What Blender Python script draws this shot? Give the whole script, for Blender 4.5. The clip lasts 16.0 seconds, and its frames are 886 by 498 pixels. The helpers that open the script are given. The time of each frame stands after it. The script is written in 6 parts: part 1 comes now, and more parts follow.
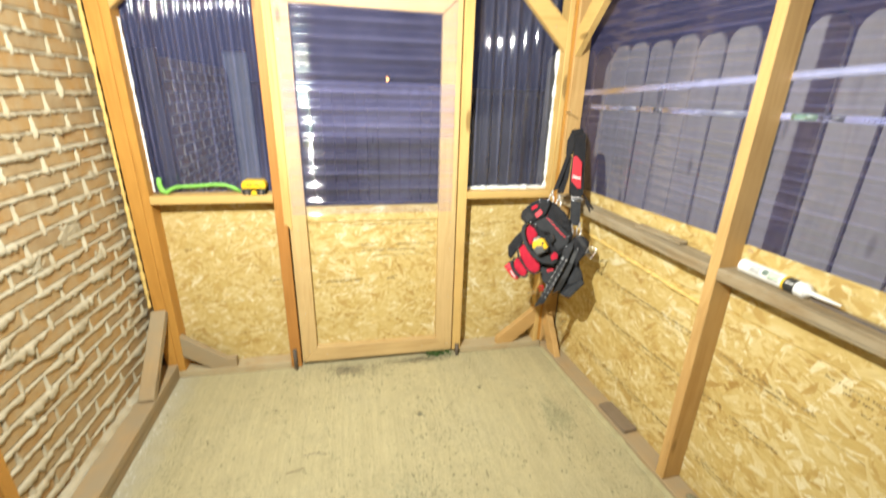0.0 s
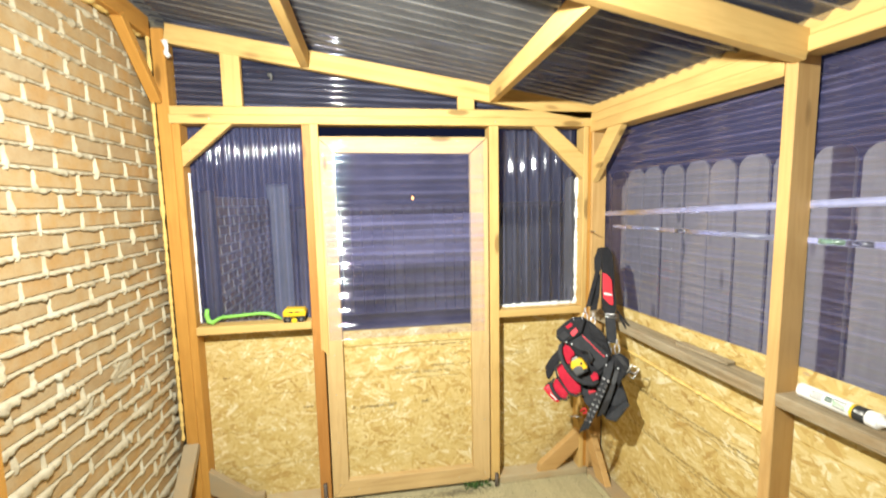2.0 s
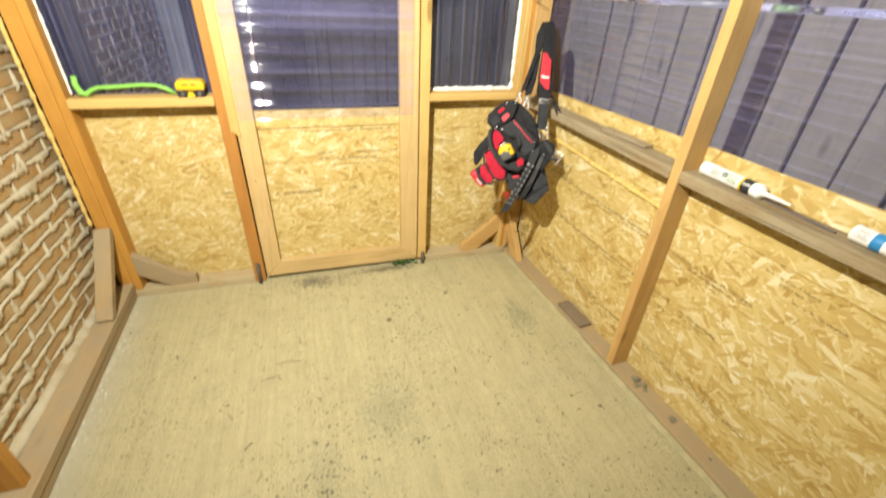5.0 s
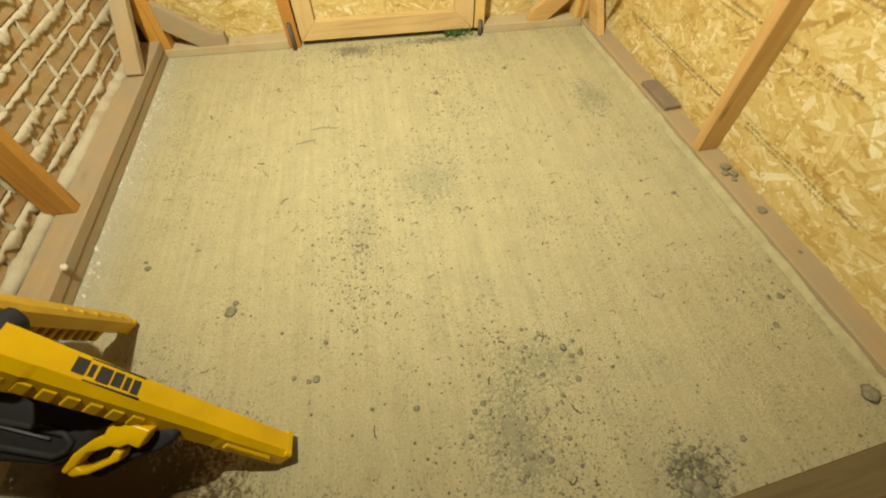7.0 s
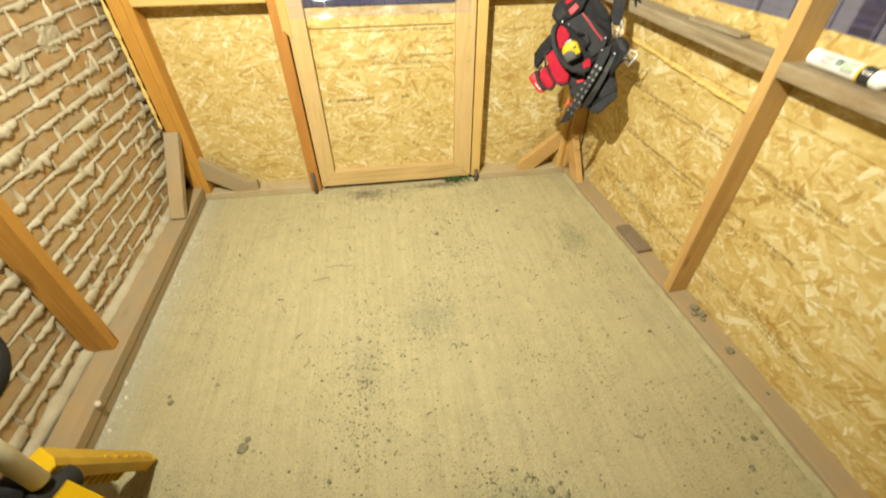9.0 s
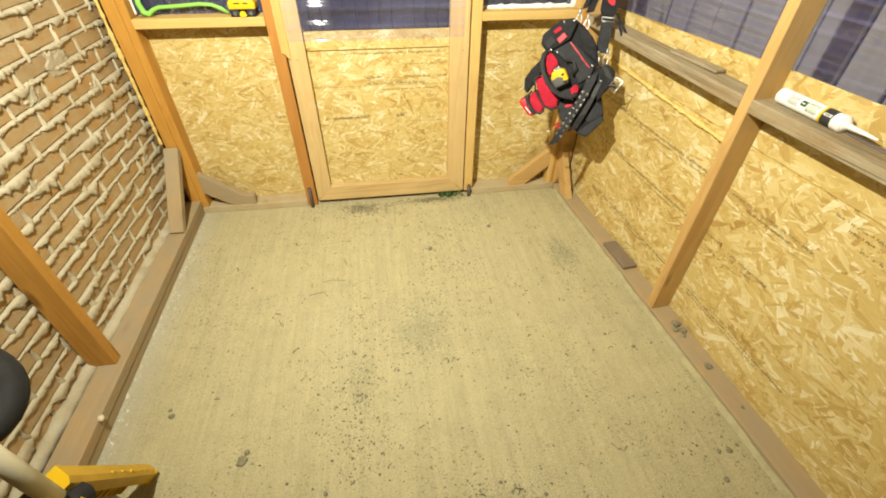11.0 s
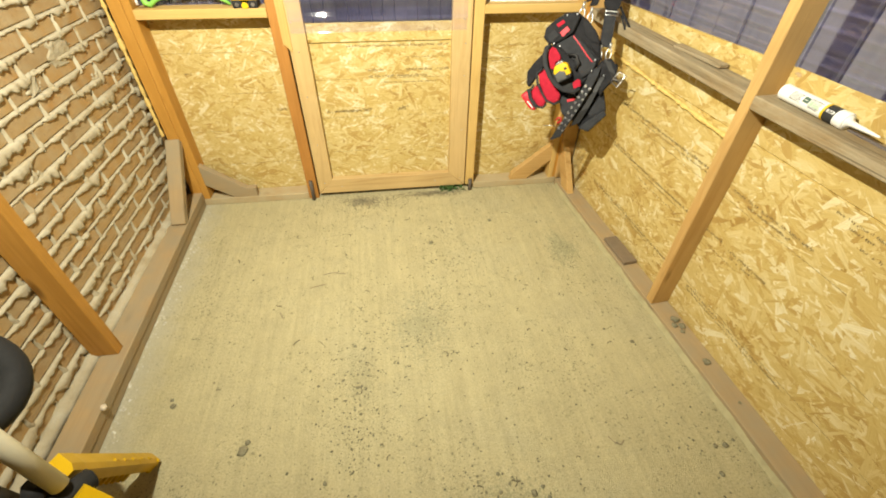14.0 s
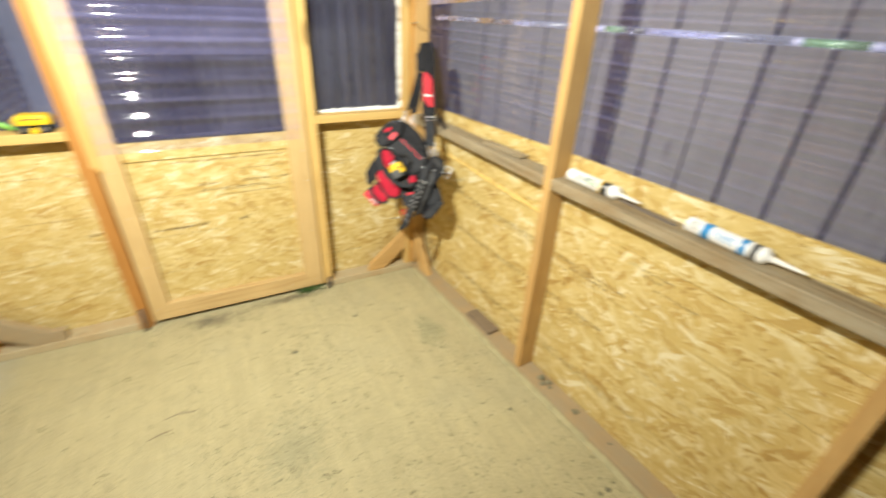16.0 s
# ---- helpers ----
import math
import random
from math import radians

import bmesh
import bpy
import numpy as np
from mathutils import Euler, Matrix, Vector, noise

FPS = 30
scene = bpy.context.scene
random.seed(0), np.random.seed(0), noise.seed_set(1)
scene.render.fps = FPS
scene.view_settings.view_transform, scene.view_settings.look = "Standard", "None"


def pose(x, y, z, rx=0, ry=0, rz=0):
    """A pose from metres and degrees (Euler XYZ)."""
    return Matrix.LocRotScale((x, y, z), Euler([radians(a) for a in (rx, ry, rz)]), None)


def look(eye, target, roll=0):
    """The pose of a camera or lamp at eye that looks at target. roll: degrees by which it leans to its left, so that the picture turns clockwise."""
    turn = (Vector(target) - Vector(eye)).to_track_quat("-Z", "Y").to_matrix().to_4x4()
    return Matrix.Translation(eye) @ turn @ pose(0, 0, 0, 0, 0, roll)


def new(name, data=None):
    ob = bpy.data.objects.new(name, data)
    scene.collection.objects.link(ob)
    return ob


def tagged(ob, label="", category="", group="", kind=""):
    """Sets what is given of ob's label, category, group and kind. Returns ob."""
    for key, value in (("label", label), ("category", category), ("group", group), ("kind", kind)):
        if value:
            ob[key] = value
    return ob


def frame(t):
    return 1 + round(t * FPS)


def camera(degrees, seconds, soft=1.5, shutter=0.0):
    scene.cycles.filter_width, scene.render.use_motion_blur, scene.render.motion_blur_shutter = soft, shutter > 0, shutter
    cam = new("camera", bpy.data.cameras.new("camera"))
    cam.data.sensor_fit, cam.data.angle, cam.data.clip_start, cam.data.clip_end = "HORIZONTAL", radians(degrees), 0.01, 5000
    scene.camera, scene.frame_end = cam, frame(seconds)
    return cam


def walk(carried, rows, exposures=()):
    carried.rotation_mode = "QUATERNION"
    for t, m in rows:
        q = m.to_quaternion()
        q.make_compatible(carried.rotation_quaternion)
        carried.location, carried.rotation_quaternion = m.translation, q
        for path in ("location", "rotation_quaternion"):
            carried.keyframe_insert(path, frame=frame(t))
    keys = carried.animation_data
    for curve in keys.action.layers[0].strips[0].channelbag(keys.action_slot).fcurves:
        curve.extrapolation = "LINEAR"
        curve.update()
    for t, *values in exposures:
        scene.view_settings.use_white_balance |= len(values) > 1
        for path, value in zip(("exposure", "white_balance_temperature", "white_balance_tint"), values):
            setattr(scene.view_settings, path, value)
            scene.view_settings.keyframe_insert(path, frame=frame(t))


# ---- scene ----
cam = camera(92.2, 16.0, 1.9, 0.6)
PATH = [
    (0, (0.244, -0.228, 1.53), (0.624, 1.613, 0.846), 1.6),
    (0.5, (0.228, -0.249, 1.589), (0.646, 1.646, 1.105), 0.6),
    (1, (0.215, -0.251, 1.587), (0.638, 1.65, 1.133), 0.3),
    (1.5, (0.201, -0.249, 1.594), (0.549, 1.675, 1.173), -0.4),
    (2, (0.179, -0.242, 1.636), (0.478, 1.723, 1.416), -1.1),
    (2.5, (0.191, -0.239, 1.636), (0.48, 1.736, 1.508), -0.9),
    (3, (0.209, -0.222, 1.613), (0.742, 1.692, 1.382), -0.0),
    (3.5, (0.241, -0.205, 1.56), (0.793, 1.623, 0.964), 0.1),
    (4, (0.233, -0.199, 1.558), (0.807, 1.6, 0.899), 1.2),
    (4.5, (0.224, -0.203, 1.529), (0.79, 1.49, 0.626), 2.3),
    (5, (0.232, -0.191, 1.512), (0.756, 1.423, 0.454), 3.0),
    (5.2, (0.228, -0.188, 1.486), (0.723, 1.367, 0.329), 4.0),
    (7.3, (0.292, -0.213, 1.13), (0.444, 0.947, -0.492), -1.0),
    (7.5, (0.294, -0.209, 1.132), (0.444, 0.948, -0.492), -1.0),
    (8, (0.292, -0.202, 1.132), (0.439, 0.955, -0.492), -0.9),
    (8.5, (0.294, -0.199, 1.181), (0.451, 1.058, -0.367), -0.3),
    (9, (0.305, -0.223, 1.394), (0.506, 1.278, 0.087), -0.4),
    (9.5, (0.311, -0.222, 1.467), (0.52, 1.285, 0.17), -0.5),
    (12, (0.303, -0.241, 1.489), (0.546, 1.26, 0.19), 1.4),
    (12.5, (0.304, -0.239, 1.49), (0.546, 1.255, 0.182), 1.5),
    (13, (0.312, -0.239, 1.487), (0.546, 1.253, 0.175), 1.2),
    (13.5, (0.305, -0.238, 1.485), (0.536, 1.251, 0.169), 1.2),
    (14, (0.31, -0.238, 1.49), (0.533, 1.249, 0.171), 1.0),
    (14.5, (0.301, -0.24, 1.481), (0.531, 1.264, 0.182), 1.1),
    (15, (0.304, -0.248, 1.516), (0.547, 1.373, 0.369), 0.8),
    (15.5, (0.32, -0.234, 1.533), (0.682, 1.422, 0.472), 0.4),
    (16, (0.372, -0.233, 1.531), (1.206, 1.294, 0.546), 2.7),
]
walk(cam, [(t, look(eye, target, roll)) for t, eye, target, roll in PATH],
     [(0.0, 0.0, 6200, 10), (4.0, 0.0, 6200, 10), (5.0, -0.03, 6650, 10), (7.3, -0.07, 7450, 5), (8.2, -0.07, 7450, 5), (9.2, -0.06, 7000, 7), (14.5, -0.06, 7000, 7), (15.5, 0.0, 6700, 9), (16.0, 0.0, 6400, 9)])

# ---- light ----
LAMP = (-0.16, 0.33, 2.15)
world = bpy.data.worlds.new("night")
world.use_nodes = True
scene.world = world
world.node_tree.nodes["Background"].inputs[0].default_value = (0.30, 0.36, 0.85, 1)
world.node_tree.nodes["Background"].inputs[1].default_value = 0.034
lamp_data = bpy.data.lights.new("work_light", "AREA")
lamp_data.shape, lamp_data.size, lamp_data.size_y, lamp_data.energy = "RECTANGLE", 0.06, 0.05, 104
lamp_data.color = (1.0, 0.975, 0.84)
lamp_data.spread = radians(174)
lamp = new("work_light", lamp_data)
lamp.matrix_world = look(LAMP, (0.56, 1.75, 1.24))


# ---- node helpers ----
class Mat:
    """A small wrapper that adds nodes to a new material."""

    def __init__(self, name, rough=0.6, metal=0.0, spec=0.4):
        self.m = bpy.data.materials.new(name)
        self.m.use_nodes = True
        self.t = self.m.node_tree
        self.b = self.t.nodes["Principled BSDF"]
        self.b.inputs["Roughness"].default_value = rough
        self.b.inputs["Metallic"].default_value = metal
        self.b.inputs["Specular IOR Level"].default_value = spec

    def add(self, kind, **values):
        n = self.t.nodes.new(kind)
        for k, v in values.items():
            if isinstance(v, bpy.types.NodeSocket):
                self.t.links.new(v, n.inputs[k.replace("_", " ")])
            else:
                n.inputs[k.replace("_", " ")].default_value = v
        return n

    def link(self, a, b):
        self.t.links.new(a, b)

    def coords(self, scale=(1, 1, 1), turn=(0, 0, 0), jitter=0.0, kind="Object"):
        c = self.t.nodes.new("ShaderNodeTexCoord").outputs[kind]
        mp = self.t.nodes.new("ShaderNodeMapping")
        mp.inputs["Scale"].default_value = scale
        mp.inputs["Rotation"].default_value = [radians(a) for a in turn]
        self.link(c, mp.inputs["Vector"])
        if jitter:
            r = self.t.nodes.new("ShaderNodeObjectInfo").outputs["Random"]
            mu = self.math("MULTIPLY", r, jitter)
            co = self.t.nodes.new("ShaderNodeCombineXYZ")
            for k in range(3):
                self.link(mu, co.inputs[k])
            self.link(co.outputs[0], mp.inputs["Location"])
        return mp.outputs[0]

    def math(self, op, a, b=0.0, clamp=False):
        n = self.t.nodes.new("ShaderNodeMath")
        n.operation, n.use_clamp = op, clamp
        for k, v in ((0, a), (1, b)):
            if isinstance(v, bpy.types.NodeSocket):
                self.link(v, n.inputs[k])
            else:
                n.inputs[k].default_value = v
        return n.outputs[0]

    def noise(self, vec, scale, detail=4, rough=0.55, distort=0.0):
        n = self.add("ShaderNodeTexNoise", Vector=vec, Scale=scale, Detail=detail, Roughness=rough, Distortion=distort)
        return n.outputs[0]

    def voronoi(self, vec, scale, feature="F1", rnd=1.0):
        n = self.t.nodes.new("ShaderNodeTexVoronoi")
        n.feature = feature
        self.link(vec, n.inputs["Vector"])
        n.inputs["Scale"].default_value = scale
        n.inputs["Randomness"].default_value = rnd
        return n

    def ramp(self, fac, *stops):
        n = self.t.nodes.new("ShaderNodeValToRGB")
        e = n.color_ramp.elements
        while len(e) < len(stops):
            e.new(0.5)
        for k, (p, c) in enumerate(stops):
            e[k].position = p
            e[k].color = (*c, 1) if len(c) == 3 else c
        self.link(fac, n.inputs[0])
        return n.outputs[0]

    def mix(self, fac, a, b, mode="MIX"):
        n = self.t.nodes.new("ShaderNodeMix")
        n.data_type, n.blend_type = "RGBA", mode
        for k, v in ((0, fac), (6, a), (7, b)):
            if isinstance(v, bpy.types.NodeSocket):
                self.link(v, n.inputs[k])
            elif k == 0:
                n.inputs[0].default_value = v
            else:
                n.inputs[k].default_value = (*v, 1)
        return n.outputs[2]

    def finish(self, color=None, height=None, depth=0.002, strength=0.5, rough=None):
        if color is not None:
            if isinstance(color, bpy.types.NodeSocket):
                self.link(color, self.b.inputs["Base Color"])
            else:
                self.b.inputs["Base Color"].default_value = (*color, 1)
        if height is not None:
            n = self.t.nodes.new("ShaderNodeBump")
            n.inputs["Strength"].default_value = strength
            n.inputs["Distance"].default_value = depth
            self.link(height, n.inputs["Height"])
            self.link(n.outputs[0], self.b.inputs["Normal"])
        if rough is not None:
            self.link(rough, self.b.inputs["Roughness"])
        return self.m


def wood(name, light, dark, rough=0.62, dust=0.0, dusty=(0.42, 0.33, 0.22), along=0):
    """Planed softwood with grain along one local axis (x as a rule), knots and handling dirt."""
    m = Mat(name, rough, 0, 0.3)
    base = m.coords((1, 1, 1), jitter=37.0)
    stretch = m.coords((0.9, 14, 14) if along == 0 else (14, 14, 0.9), jitter=37.0)
    fine = m.coords((6, 160, 160) if along == 0 else (160, 160, 6), jitter=37.0)
    rings = m.noise(stretch, 1.6, 5, 0.6, 0.8)
    fibre = m.noise(fine, 1.0, 3, 0.6)
    c = m.ramp(rings, (0.25, dark), (0.48, light), (0.62, [0.6 * a + 0.4 * b for a, b in zip(light, dark)]), (0.75, light))
    c = m.mix(m.math("MULTIPLY", fibre, 0.28), c, dark)
    kn = m.voronoi(m.coords((2.6, 9, 9) if along == 0 else (9, 9, 2.6), jitter=37.0), 1.0)
    spot = m.ramp(kn.outputs["Distance"], (0.0, (1, 1, 1)), (0.11, (1, 1, 1)), (0.18, (0, 0, 0)))
    c = m.mix(m.math("MULTIPLY", spot, 0.75), c, [0.35 * a for a in dark])
    blot = m.noise(base, 3.5, 4)
    c = m.mix(m.ramp(blot, (0.42, (0, 0, 0)), (0.8, (0.35, 0.35, 0.35))), c, [0.7 * a for a in dark])
    if dust:
        d = m.ramp(m.noise(base, 9, 5), (0.25, (0.2, 0.2, 0.2)), (0.6, (1, 1, 1)))
        c = m.mix(m.math("MULTIPLY", d, dust), c, dusty)
    return m.finish(c, m.math("ADD", m.math("MULTIPLY", rings, 0.6), fibre), 0.0012, 0.5)


def weathered(name):
    """Greyed rough-sawn board: raised grain, checks along it, brown stains and rubbed edges."""
    m = Mat(name, 0.85, 0, 0.2)
    grain = m.noise(m.coords((2.2, 60, 60), jitter=19.0), 1.0, 6, 0.7, 0.5)
    c = m.ramp(grain, (0.28, (0.13, 0.10, 0.062)), (0.45, (0.29, 0.235, 0.15)), (0.58, (0.36, 0.30, 0.20)), (0.75, (0.25, 0.195, 0.12)))
    stain = m.noise(m.coords((5, 12, 12), jitter=19.0), 1.0, 6, 0.7)
    c = m.mix(m.ramp(stain, (0.46, (0, 0, 0)), (0.72, (0.7, 0.7, 0.7))), c, (0.23, 0.145, 0.06))
    c = m.mix(m.ramp(stain, (0.25, (0.6, 0.6, 0.6)), (0.42, (0, 0, 0))), c, (0.40, 0.365, 0.28))
    check = m.noise(m.coords((1.6, 150, 150), jitter=19.0), 1.0, 4, 0.6, 0.3)
    c = m.mix(m.ramp(check, (0.60, (0, 0, 0)), (0.70, (0.75, 0.75, 0.75))), c, (0.075, 0.055, 0.035))
    return m.finish(c, m.math("SUBTRACT", grain, m.math("MULTIPLY", check, 0.6)), 0.003, 0.7)


def strands(name):
    """Loose wood strands of the board's face: one tone and sheen per strand, fibres along its length."""
    m = Mat(name, 0.5, 0, 0.35)
    geo = m.t.nodes.new("ShaderNodeNewGeometry")
    r = geo.outputs["Random Per Island"]
    patch = m.ramp(m.noise(m.coords(jitter=11.0), 7, 3), (0.3, (0, 0, 0)), (0.7, (1, 1, 1)))
    tone = m.math("ADD", m.math("MULTIPLY", r, 0.78), m.math("MULTIPLY", patch, 0.22))
    c = m.ramp(tone, (0.04, (0.35, 0.20, 0.045)), (0.14, (0.47, 0.305, 0.085)), (0.34, (0.56, 0.40, 0.125)), (0.60, (0.62, 0.465, 0.17)), (0.78, (0.68, 0.545, 0.24)), (0.96, (0.80, 0.71, 0.43)))
    uv = m.t.nodes.new("ShaderNodeTexCoord").outputs["UV"]
    mp = m.t.nodes.new("ShaderNodeMapping")
    mp.inputs["Scale"].default_value = (12, 420, 1)
    m.link(uv, mp.inputs["Vector"])
    fib = m.noise(mp.outputs[0], 1.0, 4, 0.65)
    c = m.mix(m.ramp(fib, (0.42, (0, 0, 0)), (0.75, (0.55, 0.55, 0.55))), c, (0.40, 0.255, 0.075))
    c = m.mix(m.ramp(fib, (0.25, (0.4, 0.4, 0.4)), (0.45, (0, 0, 0))), c, (0.72, 0.60, 0.32))
    dirt = m.noise(m.coords(jitter=11.0), 2.6, 5, 0.6)
    c = m.mix(m.ramp(dirt, (0.52, (0, 0, 0)), (0.8, (0.32, 0.32, 0.32))), c, (0.44, 0.285, 0.085))
    c = m.mix(1.0, c, (0.965, 1.0, 1.13), "MULTIPLY")
    sheen = m.math("ADD", m.math("MULTIPLY", m.math("FRACT", m.math("MULTIPLY", r, 17.0)), 0.3), 0.36)
    return m.finish(c, fib, 0.0008, 0.4, sheen)


def osb(name):
    """Oriented strand board: overlapping flakes of many tones, mostly along the sheet."""
    m = Mat(name, 0.5, 0, 0.35)
    tones = ((0.0, (0.33, 0.205, 0.05)), (0.14, (0.50, 0.345, 0.105)), (0.5, (0.59, 0.435, 0.15)), (0.84, (0.64, 0.49, 0.19)), (1.0, (0.74, 0.62, 0.33)))
    under = m.coords((14, 52, 52), jitter=11.0)
    v = m.voronoi(under, 1.0)
    val = m.t.nodes.new("ShaderNodeSeparateColor")
    m.link(v.outputs["Color"], val.inputs[0])
    c = m.ramp(val.outputs[0], *tones)
    h = val.outputs[1]
    for k, (turn, sc, keep) in enumerate(((27, (13, 54, 54), 0.5), (-33, (14, 60, 60), 0.55), (68, (13, 62, 62), 0.78), (7, (9, 42, 42), 0.62), (-12, (15, 66, 66), 0.60), (44, (12, 55, 55), 0.80), (-56, (15, 70, 70), 0.80))):
        base = m.t.nodes.new("ShaderNodeMapping")
        base.inputs["Rotation"].default_value = (0, radians(turn), 0)
        base.inputs["Location"].default_value = (3.1 * k, 0, 1.7 * k)
        m.link(m.coords(jitter=11.0), base.inputs["Vector"])
        sca = m.t.nodes.new("ShaderNodeMapping")
        sca.inputs["Scale"].default_value = sc
        m.link(base.outputs[0], sca.inputs["Vector"])
        wob = m.add("ShaderNodeTexNoise", Vector=sca.outputs[0], Scale=2.5, Detail=2.0)
        vm = m.t.nodes.new("ShaderNodeVectorMath")
        vm.operation = "MULTIPLY_ADD"
        m.link(wob.outputs["Color"], vm.inputs[0])
        vm.inputs[1].default_value = (0.25, 0.25, 0.25)
        m.link(sca.outputs[0], vm.inputs[2])
        vv = m.voronoi(vm.outputs[0], 1.0)
        sep = m.t.nodes.new("ShaderNodeSeparateColor")
        m.link(vv.outputs["Color"], sep.inputs[0])
        mask = m.math("GREATER_THAN", sep.outputs[2], keep)
        c = m.mix(mask, c, m.ramp(sep.outputs[0], *tones))
        hm = m.t.nodes.new("ShaderNodeMix")
        m.link(mask, hm.inputs[0])
        m.link(h, hm.inputs[2])
        m.link(sep.outputs[1], hm.inputs[3])
        h = hm.outputs[0]
    fib = m.noise(m.coords((30, 240, 240), (0, 12, 0), jitter=11.0), 1.0, 3)
    c = m.mix(m.math("MULTIPLY", fib, 0.20), c, (0.44, 0.28, 0.08))
    dirt = m.noise(m.coords(jitter=11.0), 2.2, 5)
    c = m.mix(m.ramp(dirt, (0.5, (0, 0, 0)), (0.85, (0.3, 0.3, 0.3))), c, (0.42, 0.27, 0.085))
    xyz = m.t.nodes.new("ShaderNodeSeparateXYZ")
    m.link(m.coords(), xyz.inputs[0])
    wrap = m.math("PINGPONG", m.math("ADD", xyz.outputs[2], 0.03), 0.1015)
    c = m.mix(m.math("MULTIPLY", m.ramp(wrap, (0.0, (0.55, 0.55, 0.55)), (0.0016, (0.5, 0.5, 0.5)), (0.0026, (0, 0, 0))), m.ramp(m.noise(m.coords(), 5, 3), (0.38, (0, 0, 0)), (0.6, (1, 1, 1)))), c, (0.25, 0.16, 0.05))
    return m.finish(c, h, 0.0012, 0.45)


def concrete(name):
    """Broomed slab: mottled tan paste, sandy grit, dark specks, damp greenish patches, trodden soil and the tool
    stand's shadow painted in.
    """
    m = Mat(name, 0.9, 0, 0.15)
    p = m.coords()
    big = m.noise(p, 1.7, 6, 0.65)
    c = m.ramp(big, (0.3, (0.54, 0.495, 0.305)), (0.5, (0.605, 0.555, 0.34)), (0.62, (0.575, 0.535, 0.342)), (0.75, (0.525, 0.495, 0.328)))
    mott = m.noise(p, 11, 8, 0.78)
    c = m.mix(m.ramp(mott, (0.48, (0, 0, 0)), (0.72, (0.6, 0.6, 0.6))), c, (0.42, 0.385, 0.25))
    c = m.mix(m.ramp(mott, (0.28, (0.55, 0.55, 0.55)), (0.46, (0, 0, 0))), c, (0.66, 0.61, 0.42))
    broom = m.noise(m.coords((40, 1.5, 1), (0, 0, 9)), 1.0, 6, 0.7, 0.4)
    c = m.mix(m.ramp(broom, (0.42, (0.0, 0.0, 0.0)), (0.70, (0.42, 0.42, 0.42))), c, (0.37, 0.33, 0.2))
    c = m.mix(m.ramp(broom, (0.2, (0.3, 0.3, 0.3)), (0.4, (0, 0, 0))), c, (0.68, 0.63, 0.43))
    grit = m.noise(p, 150, 7, 0.8)
    c = m.mix(m.ramp(grit, (0.50, (0, 0, 0)), (0.68, (0.62, 0.62, 0.62))), c, (0.27, 0.245, 0.16))
    c = m.mix(m.ramp(grit, (0.34, (0.8, 0.8, 0.8)), (0.46, (0, 0, 0))), c, (0.68, 0.64, 0.46))
    area = m.noise(p, 2.3, 5, 0.7)
    wv = m.add("ShaderNodeTexNoise", Vector=p, Scale=90.0, Detail=3.0)
    wp = m.t.nodes.new("ShaderNodeVectorMath")
    wp.operation = "MULTIPLY_ADD"
    m.link(wv.outputs["Color"], wp.inputs[0])
    wp.inputs[1].default_value = (0.014, 0.014, 0.0)
    m.link(p, wp.inputs[2])
    for scale, width, low, high, tone in ((55, 0.28, 0.44, 0.62, 0.8), (105, 0.36, 0.42, 0.62, 0.8), (180, 0.46, 0.38, 0.62, 0.8)):
        v = m.voronoi(wp.outputs[0], scale)
        size = m.t.nodes.new("ShaderNodeSeparateColor")
        m.link(v.outputs["Color"], size.inputs[0])
        d = m.math("SUBTRACT", v.outputs["Distance"], m.math("MULTIPLY", m.math("POWER", size.outputs[0], 5.0), width))
        sp = m.ramp(d, (0.0, (tone, tone, tone)), (0.10, (0, 0, 0)))
        c = m.mix(m.math("MULTIPLY", sp, m.ramp(area, (low, (0.04, 0.04, 0.04)), (high, (1, 1, 1)))), c, (0.15, 0.14, 0.09))
    ragged = m.noise(p, 9, 8, 0.8)
    crumb = m.noise(p, 75, 6, 0.75)
    # the lifted dark brown patch is the stand's shadow painted over some soil
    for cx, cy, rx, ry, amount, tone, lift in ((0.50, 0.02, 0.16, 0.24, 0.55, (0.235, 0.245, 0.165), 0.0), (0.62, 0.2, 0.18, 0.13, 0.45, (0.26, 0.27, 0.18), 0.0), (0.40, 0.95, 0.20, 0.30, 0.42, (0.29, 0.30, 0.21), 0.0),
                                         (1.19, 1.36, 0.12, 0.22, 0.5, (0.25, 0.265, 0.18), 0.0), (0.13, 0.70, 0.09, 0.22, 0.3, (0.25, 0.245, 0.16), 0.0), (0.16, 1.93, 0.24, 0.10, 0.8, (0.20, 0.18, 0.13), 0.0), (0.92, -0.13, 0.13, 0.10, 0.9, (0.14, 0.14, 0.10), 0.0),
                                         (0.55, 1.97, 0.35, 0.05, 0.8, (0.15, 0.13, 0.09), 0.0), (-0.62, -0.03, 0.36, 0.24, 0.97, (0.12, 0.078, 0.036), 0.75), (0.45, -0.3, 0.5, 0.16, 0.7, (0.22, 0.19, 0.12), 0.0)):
        off = m.t.nodes.new("ShaderNodeMapping")
        off.inputs["Location"].default_value = (-cx / rx, -cy / ry, 0)
        off.inputs["Scale"].default_value = (1 / rx, 1 / ry, 0)
        m.link(p, off.inputs["Vector"])
        ln = m.t.nodes.new("ShaderNodeVectorMath")
        ln.operation = "LENGTH"
        m.link(off.outputs[0], ln.inputs[0])
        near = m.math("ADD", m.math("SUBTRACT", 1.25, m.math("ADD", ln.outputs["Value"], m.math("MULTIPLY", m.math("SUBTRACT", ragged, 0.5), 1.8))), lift)
